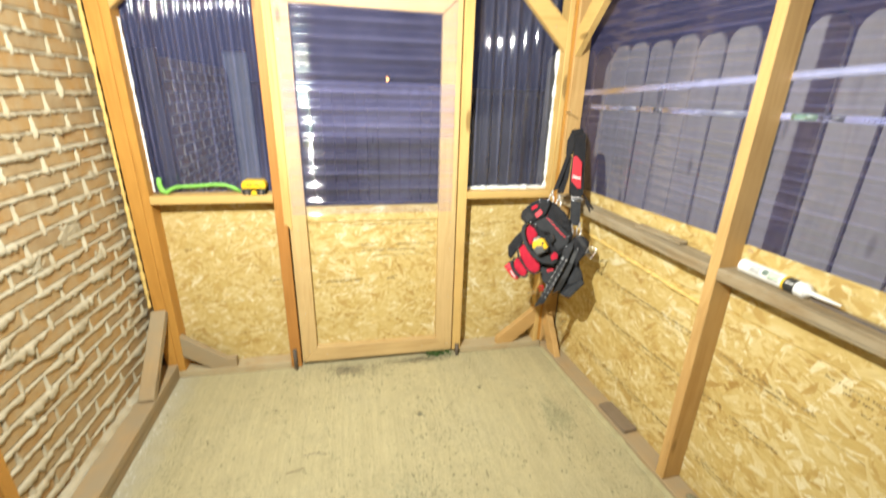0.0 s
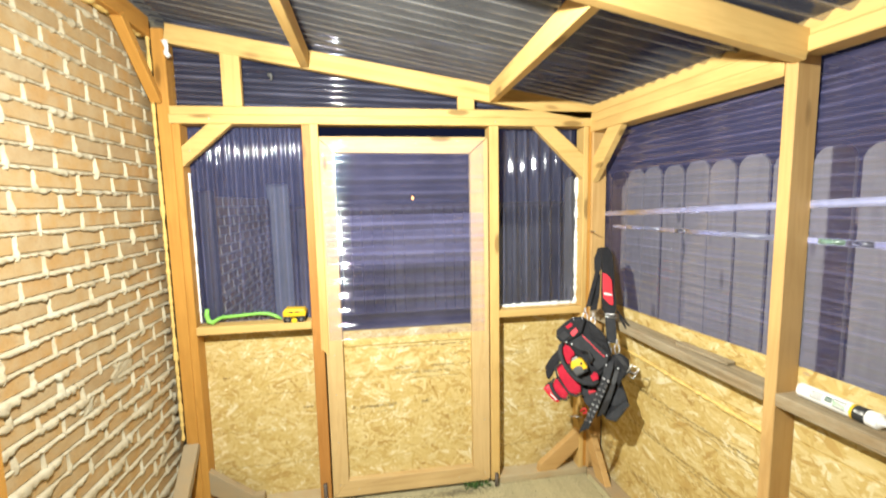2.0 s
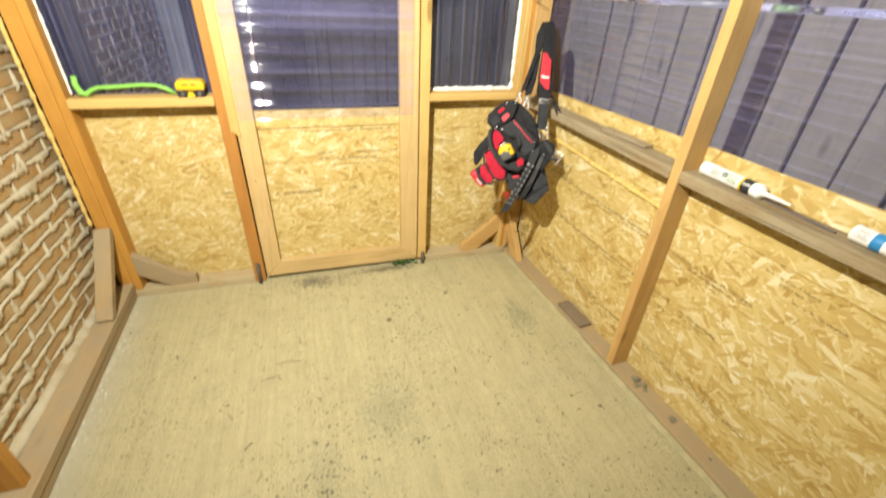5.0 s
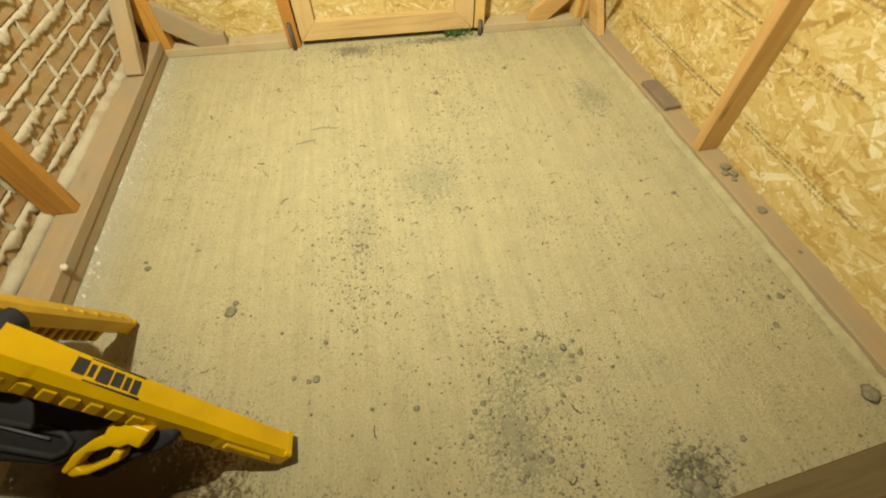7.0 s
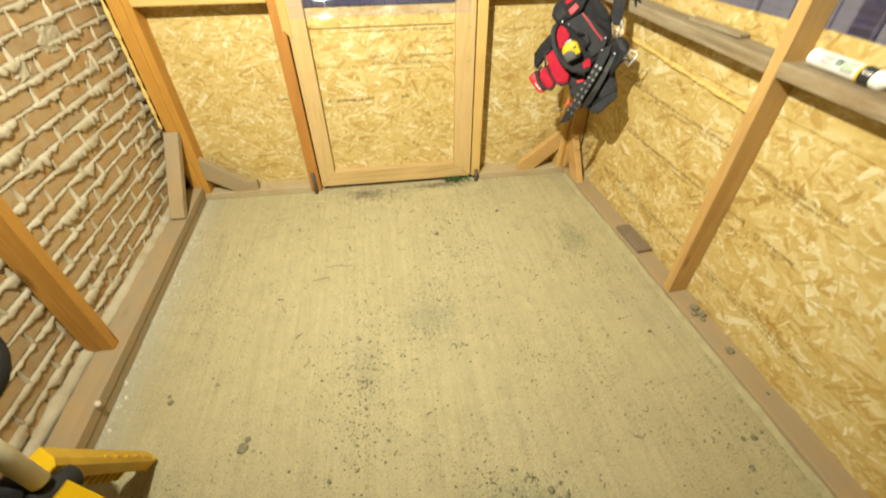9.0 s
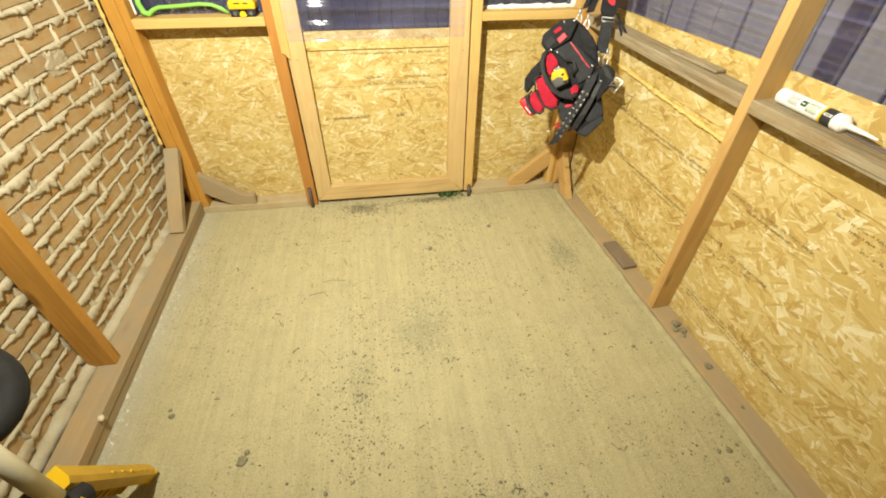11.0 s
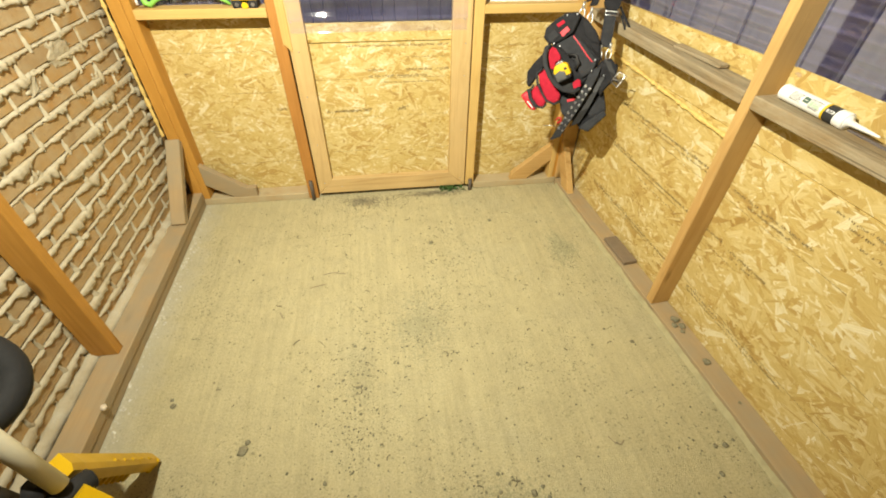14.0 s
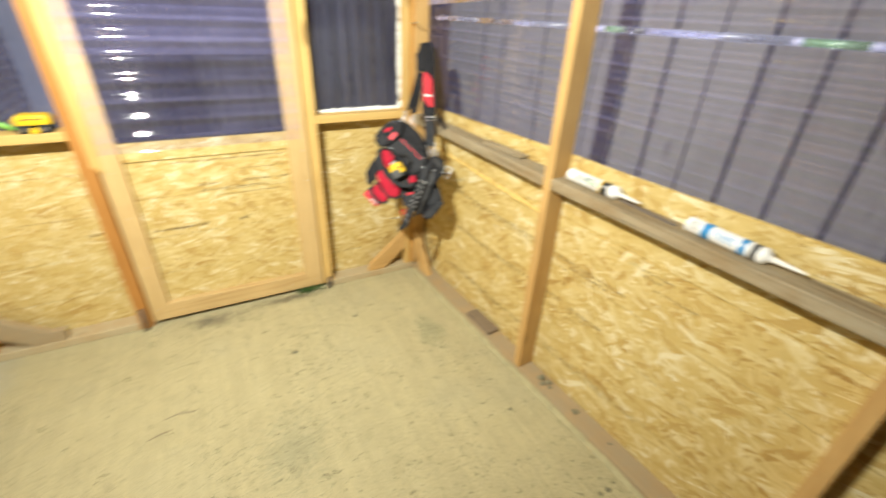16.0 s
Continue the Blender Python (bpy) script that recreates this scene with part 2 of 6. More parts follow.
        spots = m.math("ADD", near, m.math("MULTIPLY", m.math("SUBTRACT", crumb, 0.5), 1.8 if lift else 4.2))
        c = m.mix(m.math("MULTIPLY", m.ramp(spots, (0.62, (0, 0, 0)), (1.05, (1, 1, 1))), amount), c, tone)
    xyz = m.t.nodes.new("ShaderNodeSeparateXYZ")
    m.link(p, xyz.inputs[0])
    edge = m.math("ADD", xyz.outputs[0], m.math("ADD", m.math("MULTIPLY", xyz.outputs[1], 0.03), m.math("MULTIPLY", m.noise(p, 7, 5, 0.7), 0.22)))
    c = m.mix(m.ramp(m.math("ADD", edge, 1.0), (0.38, (0.75, 0.75, 0.75)), (0.52, (0, 0, 0))), c, (0.55, 0.54, 0.45))
    c = m.mix(1.0, c, (1.0, 0.975, 0.935), "MULTIPLY")
    h = m.math("ADD", m.math("MULTIPLY", broom, 0.8), m.math("ADD", m.math("MULTIPLY", grit, 1.6), m.math("MULTIPLY", mott, 1.2)))
    return m.finish(c, h, 0.006, 0.9)


def plain(name, color, rough=0.5, metal=0.0, var=0.15, scale=18, spec=0.4, bump=0.0006):
    """A painted, moulded or metal surface with slight unevenness and wear."""
    m = Mat(name, rough, metal, spec)
    p = m.coords(jitter=9.0)
    n = m.noise(p, scale, 5)
    f = m.noise(p, scale * 14, 3)
    c = m.mix(m.ramp(n, (0.35, (0, 0, 0)), (0.75, (1, 1, 1))), color, [x * (1 - var) for x in color])
    c = m.mix(m.math("MULTIPLY", f, var), c, [x * 0.7 for x in color])
    r = m.math("ADD", m.math("MULTIPLY", n, 0.25), rough - 0.12)
    return m.finish(c, m.math("ADD", n, f), bump, 0.4, r)


def cloth(name, color, rough=0.85):
    m = Mat(name, rough, 0, 0.25)
    p = m.coords(jitter=5.0)
    w = m.noise(m.coords((1, 1, 1)), 900, 2)
    n = m.noise(p, 30, 4)
    c = m.mix(m.ramp(n, (0.4, (0, 0, 0)), (0.8, (0.5, 0.5, 0.5))), color, [min(1, x * 1.7 + 0.01) for x in color])
    fold = m.noise(p, 11, 3, 0.5, 1.2)
    return m.finish(c, m.math("ADD", m.math("ADD", w, n), m.math("MULTIPLY", fold, 7.0)), 0.0022, 0.6)


def sheet_plastic(name, tint, gloss=0.09, haze=0.05, hazecol=(0.6, 0.6, 0.75), ridges=None, streak=(1, 1, 1), dirt=0.0, fine=3.0):
    """Clear corrugated sheet: see-through with a glossy skin, a film of dust, and the ridges' glints painted as pale
    lines.
    ridges: (axis, pitch) of the waves; streak: stretches the lines along them; dirt: how strong the painted lines are."""
    m = Mat(name)
    t = m.t
    out = t.nodes["Material Output"]
    tr = t.nodes.new("ShaderNodeBsdfTransparent")
    tr.inputs[0].default_value = (*tint, 1)
    gl = t.nodes.new("ShaderNodeBsdfGlossy")
    gl.inputs["Roughness"].default_value = gloss
    gl.inputs[0].default_value = (0.95, 0.95, 1, 1)
    fr = t.nodes.new("ShaderNodeFresnel")
    fr.inputs[0].default_value = 1.55
    df = t.nodes.new("ShaderNodeBsdfDiffuse")
    df.inputs[0].default_value = (*hazecol, 1)
    film = m.math("MULTIPLY", m.noise(m.coords((1, 1, 1)), 3.0, 5, 0.7), haze * 2)
    if ridges:
        axis, pitch = ridges
        xyz = t.nodes.new("ShaderNodeSeparateXYZ")
        m.link(m.coords((1, 1, 1)), xyz.inputs[0])
        # pale lines painted into grooves and crests where the ridges catch light
        wave = m.math("SINE", m.math("MULTIPLY", xyz.outputs[axis], 2 * math.pi / pitch))
        groove = m.math("POWER", m.math("MAXIMUM", m.math("MULTIPLY", wave, -1.0), 0.0), fine)
        crest = m.math("POWER", m.math("MAXIMUM", wave, 0.0), 6.0)
        lines_ = m.noise(m.coords(streak), 1.0, 5, 0.7)
        band = m.ramp(lines_, (0.40, (0.1, 0.1, 0.1)), (0.62, (1, 1, 1)))
        film = m.math("ADD", film, m.math("MULTIPLY", m.math("MULTIPLY", m.math("ADD", groove, m.math("MULTIPLY", crest, 0.5)), band), dirt), True)
    m1 = t.nodes.new("ShaderNodeMixShader")
    m.link(film, m1.inputs[0])
    m.link(tr.outputs[0], m1.inputs[1])
    m.link(df.outputs[0], m1.inputs[2])
    m2 = t.nodes.new("ShaderNodeMixShader")
    m.link(fr.outputs[0], m2.inputs[0])
    m.link(m1.outputs[0], m2.inputs[1])
    m.link(gl.outputs[0], m2.inputs[2])
    m.link(m2.outputs[0], out.inputs["Surface"])
    bp = t.nodes.new("ShaderNodeBump")
    bp.inputs["Distance"].default_value = 0.002
    bp.inputs["Strength"].default_value = 0.42
    m.link(m.noise(m.coords(), 11, 3), bp.inputs["Height"])
    m.link(bp.outputs[0], gl.inputs["Normal"])
    return m.m


# ---- materials ----
PINE = wood("pine", (0.66, 0.455, 0.17), (0.48, 0.285, 0.085))
PALE = wood("pale_pine", (0.62, 0.45, 0.215), (0.45, 0.285, 0.11))
AMBER = wood("amber_fir", (0.55, 0.285, 0.062), (0.38, 0.17, 0.03), 0.5)
REDFIR = wood("red_fir", (0.46, 0.215, 0.055), (0.31, 0.13, 0.028), 0.55)
PALE_UP = wood("pale_pine_upright", (0.62, 0.45, 0.215), (0.45, 0.285, 0.11), along=2)
PINE_UP = wood("pine_upright", (0.66, 0.455, 0.17), (0.48, 0.285, 0.085), along=2)
STUD = wood("stud_pine", (0.58, 0.375, 0.15), (0.43, 0.245, 0.08))
DUSTY = wood("dusty_pine", (0.46, 0.315, 0.155), (0.35, 0.22, 0.095), 0.85, 0.9, (0.325, 0.265, 0.17))
SANDY = wood("sand_covered_pine", (0.46, 0.32, 0.16), (0.36, 0.23, 0.10), 0.9, 0.95, (0.45, 0.375, 0.235))
GREYWOOD = weathered("weathered_wood")
FENCEWOOD = wood("grey_fence_wood", (0.22, 0.212, 0.206), (0.135, 0.127, 0.122), 0.85, along=2)
DARKWOOD = wood("dark_fence_wood", (0.14, 0.12, 0.115), (0.085, 0.07, 0.066), 0.85)
OSB = osb("strand_board")
STRANDS = strands("board_strands")
CONCRETE = concrete("broomed_concrete")
CLEAR = sheet_plastic("clear_sheet", (0.86, 0.86, 0.93), 0.04, 0.072, (0.43, 0.46, 0.90), (0, 0.045), (60, 1, 1.5), 0.10)
WIDE = sheet_plastic("wide_clear_sheet", (0.86, 0.87, 0.92), 0.04, 0.075, (0.43, 0.45, 0.70), (0, 0.067), (45, 1, 1.5), 0.12)
GABLE = sheet_plastic("gable_clear_sheet", (0.80, 0.81, 0.88), 0.07, 0.05, (0.42, 0.43, 0.62), (2, 0.06), (1.5, 1, 60), 0.20)
SMOKE = sheet_plastic("smoke_sheet", (0.50, 0.50, 0.56), 0.08, 0.10, (0.37, 0.37, 0.38), (0, 0.068), (70, 1, 1.2), 0.75, 5.0)
HAZY = sheet_plastic("hazy_sheet", (0.84, 0.84, 0.90), 0.06, 0.062, (0.44, 0.43, 0.88), (2, 0.042), (1.6, 1, 60), 0.11)
DOORSHEET = sheet_plastic("door_clear_sheet", (0.84, 0.84, 0.92), 0.035, 0.072, (0.48, 0.47, 0.86), (2, 0.078), (1.5, 1, 40), 0.08)
STEEL = plain("zinc_steel", (0.55, 0.55, 0.56), 0.35, 1.0)
FOAM = plain("spray_foam", (0.80, 0.58, 0.20), 0.8, 0, 0.25, 60, 0.2, 0.004)
STAMP = plain("stamp_ink", (0.28, 0.20, 0.085), 0.7, 0, 0.5, 90)
SOIL = plain("dark_soil", (0.05, 0.045, 0.04), 0.9, 0, 0.5, 6)


# ---- mesh helpers ----
def meshed(name, bm, material, smooth=False):
    bm.normal_update()
    me = bpy.data.meshes.new(name)
    bm.to_mesh(me)
    bm.free()
    if material is not None:
        me.materials.append(material)
    if smooth:
        me.polygons.foreach_set("use_smooth", [True] * len(me.polygons))
    return me


def part(name, bm, material, parent=None, label="", m=None, smooth=False):
    """One mesh object under a thing or a part."""
    ob = new(name, meshed(name, bm, material, smooth))
    ob.parent = parent
    if m is not None:
        ob.matrix_basis = m
    return tagged(ob, label)


def thing(name, m=None, label="", category="", group="", kind=""):
    ob = new(name)
    ob.empty_display_size = 0.05
    if m is not None:
        ob.matrix_basis = m
    return tagged(ob, label, category, group, kind)


def cuboid(lo, hi, bevel=0.0, seg=1, bm=None):
    bm = bm or bmesh.new()
    made = bmesh.ops.create_cube(bm, size=1.0, matrix=Matrix.LocRotScale([(a + b) / 2 for a, b in zip(lo, hi)], None, [max(1e-4, b - a) for a, b in zip(lo, hi)]))
    if bevel:
        es = list({e for v in made["verts"] for e in v.link_edges})
        bmesh.ops.bevel(bm, geom=es, offset=bevel, segments=seg, affect="EDGES", profile=0.5)
    return bm


def prism(points, y0, y1, bevel=0.0):
    """A board cut to the outline points (x, z), from y0 to y1."""
    bm = bmesh.new()
    f = bm.faces.new([bm.verts.new((x, y0, z)) for x, z in points])
    r = bmesh.ops.extrude_face_region(bm, geom=[f])
    bmesh.ops.translate(bm, verts=[v for v in r["geom"] if isinstance(v, bmesh.types.BMVert)], vec=(0, y1 - y0, 0))
    bmesh.ops.recalc_face_normals(bm, faces=bm.faces)
    if bevel:
        bmesh.ops.bevel(bm, geom=list(bm.edges), offset=bevel, segments=1, affect="EDGES")
    return bm


def board(name, a, b, width, height, material, parent, label="", up=(0, 0, 1), bevel=0.003):
    """A straight piece of timber from a to b: width across, height along up."""
    a, b = Vector(a), Vector(b)
    x = (b - a).normalized()
    z = Vector(up) - x * x.dot(Vector(up))
    z.normalize()
    y = z.cross(x)
    m = Matrix((x, y, z)).transposed().to_4x4()
    m.translation = a
    bm = cuboid((0, -width / 2, -height / 2), ((b - a).length, width / 2, height / 2), bevel)
    return part(name, bm, material, parent, label, m)


def post(name, lo, hi, material, parent, label="", bevel=0.003):
    """An upright between two corners, with the grain running up."""
    cx, cy = (lo[0] + hi[0]) / 2, (lo[1] + hi[1]) / 2
    return board(name, (cx, cy, lo[2]), (cx, cy, hi[2]), hi[1] - lo[1], hi[0] - lo[0], material, parent, label, (1, 0, 0), bevel)


def rail(name, lo, hi, material, parent, label="", bevel=0.003):
    """A level piece along x between two corners."""
    cy, cz = (lo[1] + hi[1]) / 2, (lo[2] + hi[2]) / 2
    return board(name, (lo[0], cy, cz), (hi[0], cy, cz), hi[1] - lo[1], hi[2] - lo[2], material, parent, label, (0, 0, 1), bevel)


def corrugated(width, height, pitch, depth, along="v", steps=8, wobble=0.0):
    """A wavy sheet in the local xz plane. along: the way the ridges run, v upright or h level."""
    bm = bmesh.new()
    if along == "v":
        nu, nv = max(2, int(width / pitch * steps)), (28 if wobble else 6)
    else:
        nu, nv = (48 if wobble else 8), max(2, int(height / pitch * steps))
    grid = []
    for i in range(nu + 1):
        row = []
        for j in range(nv + 1):
            x, z = width * i / nu, height * j / nv
            y = depth * math.sin(2 * math.pi * (x if along == "v" else z) / pitch)
            if wobble:
                y += wobble * (noise.noise((x * 3.1, 7.7, z * 3.3)) + 0.25 * noise.noise((x * 17, 2.7, z * 5)))
            row.append(bm.verts.new((x, y, z)))
        grid.append(row)
    for i in range(nu):
        for j in range(nv):
            bm.faces.new((grid[i][j], grid[i + 1][j], grid[i + 1][j + 1], grid[i][j + 1]))
    return bm


def strand_face(parent, width, height, m, seed, density=5600, size=1.0):
    """Overlapping strands pressed into the face (local xz plane, towards -y) of a sheet of strand board."""
    r = random.Random(seed)
    v, f, uv = [], [], []
    for k in range(int(width * height * density)):
        x, z = r.uniform(0, width), r.uniform(0, height)
        big = r.random()
        half = (0.012 + 0.048 * r.random() ** 1.5) * (1.15 if big > 0.9 else 1.0)
        w = 0.0024 + 0.0085 * r.random() ** 1.5 + (0.008 if big > 0.9 else 0.0)
        half, w = half * size, w * size
        a = r.gauss(0, 0.5) if r.random() < 0.62 else r.uniform(-1.57, 1.57)
        ca, sa = math.cos(a), math.sin(a)
        lift = 0.00015 + 0.00065 * r.random()
        tx, tz = r.uniform(-0.0003, 0.0003), r.uniform(-0.00015, 0.00015)
        skew0, skew1 = r.uniform(-0.9, 0.9) * w * 1.6, r.uniform(-0.9, 0.9) * w * 1.6
        nar = r.uniform(0.35, 1.0)
        i = len(v)
        for px, pz in ((-half + skew0, -w * nar), (half * r.uniform(-0.3, 0.3), -w), (half + skew1, -w * r.uniform(0.3, 1)), (half - skew1, w * r.uniform(0.3, 1)), (half * r.uniform(-0.3, 0.3), w * r.uniform(0.8, 1.1)), (-half - skew0, w * nar)):
            qx, qz = min(width, max(0.0, x + px * ca - pz * sa)), min(height, max(0.0, z + px * sa + pz * ca))
            v.append((qx, -max(0.0001, lift + tx * px / half + tz * pz / w), qz))
            uv.append((px + 0.37 * k, pz + 0.11 * k))
        f.append(tuple(range(i, i + 6)))
    me = bpy.data.meshes.new("strands")
    me.from_pydata(v, [], f)
    me.uv_layers.new(name="along").data.foreach_set("uv", [c for q in uv for c in q])
    me.materials.append(STRANDS)
    ob = new("strands", me)
    ob.parent = parent
    ob.matrix_basis = m
    # the printed guide lines across the sheet
    lines = bmesh.new()
    for n in range(1, 6):
        zz, x = 0.203 * n - 0.03, 0.0
        while x < width and zz < height - 0.01:
            x1 = min(width, x + r.uniform(0.03, 0.3))
            if r.random() < 0.75:
                lines.faces.new([lines.verts.new(q) for q in ((x, -0.0012, zz), (x1, -0.0012, zz), (x1, -0.0012, zz + 0.0014), (x, -0.0012, zz + 0.0014))])
            x = x1 + r.uniform(0.0, 0.04)
    part("guide_lines", lines, STAMP, parent, "", m)
    return tagged(ob, "pressed wood strands", kind="stuff")


# ---- right wall: its own line, turned a few degrees ----
TURN_R = math.atan(0.072)
RIGHT = Matrix.Translation((1.36, 1.96, 0)) @ Matrix(((math.sin(TURN_R), math.cos(TURN_R), 0), (-math.cos(TURN_R), math.sin(TURN_R), 0), (0, 0, 1))).to_4x4()


def on_right(s, d, z):
    """s: along the wall from the far corner, d: outwards from the studs' inner face."""
    return RIGHT @ Vector((s, d, z))


LEFT_X = -0.768
ROOF = lambda x: 2.375 - 0.158 * x  # underside of the roof sheet

# ---- ground and floor ----
bm = bmesh.new()
bmesh.ops.create_grid(bm, x_segments=1, y_segments=1, size=400)
ground = part("ground", bm, SOIL, None, m=pose(0, 0, -0.06))
tagged(ground, "dark bare soil around the shed at night", "ground", kind="structure")
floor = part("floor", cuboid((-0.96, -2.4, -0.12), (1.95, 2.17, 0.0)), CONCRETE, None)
tagged(floor, "broom-finished tan concrete slab with dark specks and grit", "floor", kind="structure")

# ---- back wall with the door opening ----
wb = thing("wall_back", None, "timber stud wall with strand board below and clear corrugated sheet above", "wall", kind="structure")
Y0, Y1 = 2.0, 2.09
post("corner_post", (-0.828, Y0, 0.042), (-0.772, Y1, 2.46), AMBER, wb)
post("corner_post", (-0.772, Y0 + 0.002, 0.042), (-0.736, Y1, 2.03), AMBER, wb)
rail("bottom_plate", (-0.83, Y0, 0.0), (-0.178, Y1, 0.042), SANDY, wb)
rail("bottom_plate", (0.83, Y0, 0.0), (1.365, Y1, 0.042), SANDY, wb)
rail("header", (-0.780, Y0 - 0.004, 2.03), (1.362, Y1, 2.072), PINE, wb)
rail("header", (-0.776, Y0, 2.072), (1.362, Y1, 2.112), PINE, wb)
post("stud", (-0.178, Y0 + 0.001, 0.0), (-0.120, Y1, 2.03), REDFIR, wb)
part("door_stop", prism([(-0.136, 2.03), (-0.136, 0.872), (-0.125, 0.872), (-0.106, 0.845), (-0.098, 0.845), (-0.098, 2.03)], Y0 - 0.006, Y0 + 0.032, 0.002), PINE_UP, wb)
post("stud", (0.779, Y0 - 0.002, 0.03), (0.830, Y1, 2.03), PINE, wb)
post("stud", (1.314, Y0, 0.042), (1.342, Y1, 2.03), PINE, wb)
post("corner_post", (1.342, Y0 + 0.004, 0.042), (1.362, Y1, 2.03), AMBER, wb)
rail("sill", (-0.736, Y0 - 0.006, 0.992), (-0.178, Y1, 1.032), PINE, wb)
rail("sill", (0.830, Y0 - 0.004, 0.99), (1.314, Y1, 1.03), PINE, wb)
part("brace", prism([(-0.736, 1.826), (-0.50, 2.03), (-0.612, 2.03), (-0.736, 1.922)], Y0 + 0.002, Y0 + 0.04, 0.002), PINE, wb)
part("brace", prism([(1.025, 2.03), (1.14, 2.03), (1.314, 1.880), (1.314, 1.748)], Y0 + 0.002, Y0 + 0.04, 0.002), PINE, wb)
part("brace", prism([(-0.736, 0.26), (-0.52, 0.10), (-0.47, 0.10), (-0.47, 0.042), (-0.60, 0.042), (-0.736, 0.135)], Y0 + 0.002, Y0 + 0.04, 0.002), DUSTY, wb)
part("brace", prism([(1.314, 0.285), (1.075, 0.085), (1.065, 0.042), (1.17, 0.042), (1.314, 0.168)], Y0 + 0.002, Y0 + 0.04, 0.002), STUD, wb)
post("gable_stud", (-0.535, Y0 + 0.003, 2.112), (-0.447, Y0 + 0.036, 2.382), PINE, wb)
post("gable_stud", (0.614, Y0 + 0.003, 2.112), (0.702, Y0 + 0.036, 2.20), PINE, wb)


def osb_panel(x0, x1, z0, z1, y, label=""):
    return part("strand_board", cuboid((0, 0, 0), (x1 - x0, 0.011, z1 - z0)), OSB, wb, label, pose(x0, y, z0))


osb_panel(-0.77, -0.145, 0.02, 1.0, Y1)
osb_panel(0.81, 1.40, 0.02, 0.998, Y1)
strand_face(wb, 0.60, 0.95, pose(-0.75, Y1, 0.04), 21)
strand_face(wb, 0.50, 0.95, pose(0.82, Y1, 0.04), 22)

# sheets of the back wall
for x0, x1, pitch in ((-0.736, -0.178, 0.045), (0.83, 1.314, 0.067)):
    part("window_sheet", corrugated(x1 - x0, 1.02, pitch, 0.0038 if pitch < 0.05 else 0.007, "v", 8, 0.005), CLEAR if pitch < 0.05 else WIDE, wb, "clear corrugated plastic, ridges upright", pose(x0, Y1 - 0.012, 1.02, -1.7 if x0 > 0 else -0.4))
part("gable_sheet", corrugated(2.13, 0.42, 0.06, 0.007, "h"), GABLE, wb, "clear corrugated plastic, ridges along the slope", pose(-0.772, Y1 - 0.02, 2.10, 0, 2, 0))

# ---- door ----
door = thing("door_1", pose(-0.112, Y0 + 0.002, 0), "closed home-made pine door with strand board and clear corrugated panel", "door", kind="structure")
DW = 0.884
part("stile", prism([(0, 0.03), (0.086, 0.12), (0.086, 1.89), (0, 1.972)], 0, 0.038, 0.002), PALE_UP, door)
part("stile", prism([(DW, 0.03), (DW, 1.972), (DW - 0.098, 1.884), (DW - 0.098, 0.12)], 0, 0.038, 0.002), PALE_UP, door)
part("top_rail", prism([(0.002, 1.972), (0.086, 1.892), (DW - 0.1, 1.886), (DW - 0.004, 1.972)], 0.001, 0.038, 0.002), PALE, door)
part("bottom_rail", prism([(0.004, 0.03), (DW - 0.004, 0.03), (DW - 0.098, 0.122), (0.086, 0.122)], 0.001, 0.038, 0.002), PALE, door)
part("middle_panel", cuboid((0, 0, 0), (DW - 0.184, 0.010, 0.085), 0.001), OSB, door, "narrow strip of strand board", pose(0.086, 0.029, 0.872))
part("strand_board", cuboid((0, 0, 0), (DW - 0.13, 0.011, 0.80)), OSB, door, "", pose(0.05, 0.039, 0.09))
strand_face(door, DW - 0.18, 0.77, pose(0.08, 0.039, 0.11), 23)
strand_face(door, DW - 0.184, 0.083, pose(0.086, 0.029, 0.873), 24)
part("door_sheet", corrugated(DW - 0.05, 1.03, 0.078, 0.007, "h"), DOORSHEET, door, "clear corrugated plastic, ridges level", pose(0.022, -0.012, 0.925))

part("door_sheet", corrugated(DW - 0.06, 0.26, 0.078, 0.007, "h"), DOORSHEET, door, "overlap of two clear sheets", pose(0.027, -0.0155, 0.925 + 0.078 * 5))

# ---- right wall ----
wr = thing("wall_right", None, "timber stud wall with strand board, shelf rail and clear sheet above", "wall", kind="structure")


def r_board(name, s0, s1, d0, d1, z0, z1, material, label="", upright=False, parent=None):
    parent = parent or wr
    if upright:
        a, b = on_right((s0 + s1) / 2, (d0 + d1) / 2, z0), on_right((s0 + s1) / 2, (d0 + d1) / 2, z1)
        return board(name, a, b, d1 - d0, s1 - s0, material, parent, label, RIGHT.to_3x3() @ Vector((1, 0, 0)))
    a, b = on_right(s0, (d0 + d1) / 2, (z0 + z1) / 2), on_right(s1, (d0 + d1) / 2, (z0 + z1) / 2)
    return board(name, a, b, d1 - d0, z1 - z0, material, parent, label)


r_board("bottom_plate", -0.03, 3.6, 0.0, 0.09, 0.0, 0.042, DUSTY)
r_board("stud", 1.018, 1.058, 0.0, 0.09, 0.042, 2.052, STUD, "", True)
r_board("stud", 2.06, 2.10, 0.0, 0.09, 0.042, 2.052, STUD, "", True)
r_board("stud", 3.10, 3.14, 0.0, 0.09, 0.042, 2.052, STUD, "", True)
r_board("stud", -0.062, -0.028, 0.004, 0.09, 0.042, 2.0, STUD, "", True)
part("brace", prism([(-0.028, 1.725), (-0.028, 1.855), (0.10, 2.0), (0.215, 2.0)], 0.002, 0.04, 0.002), PINE, wr, "", RIGHT)
part("brace", prism([(-0.028, 0.31), (-0.028, 0.18), (0.06, 0.042), (0.16, 0.042)], 0.004, 0.042, 0.002), STUD, wr, "", RIGHT)
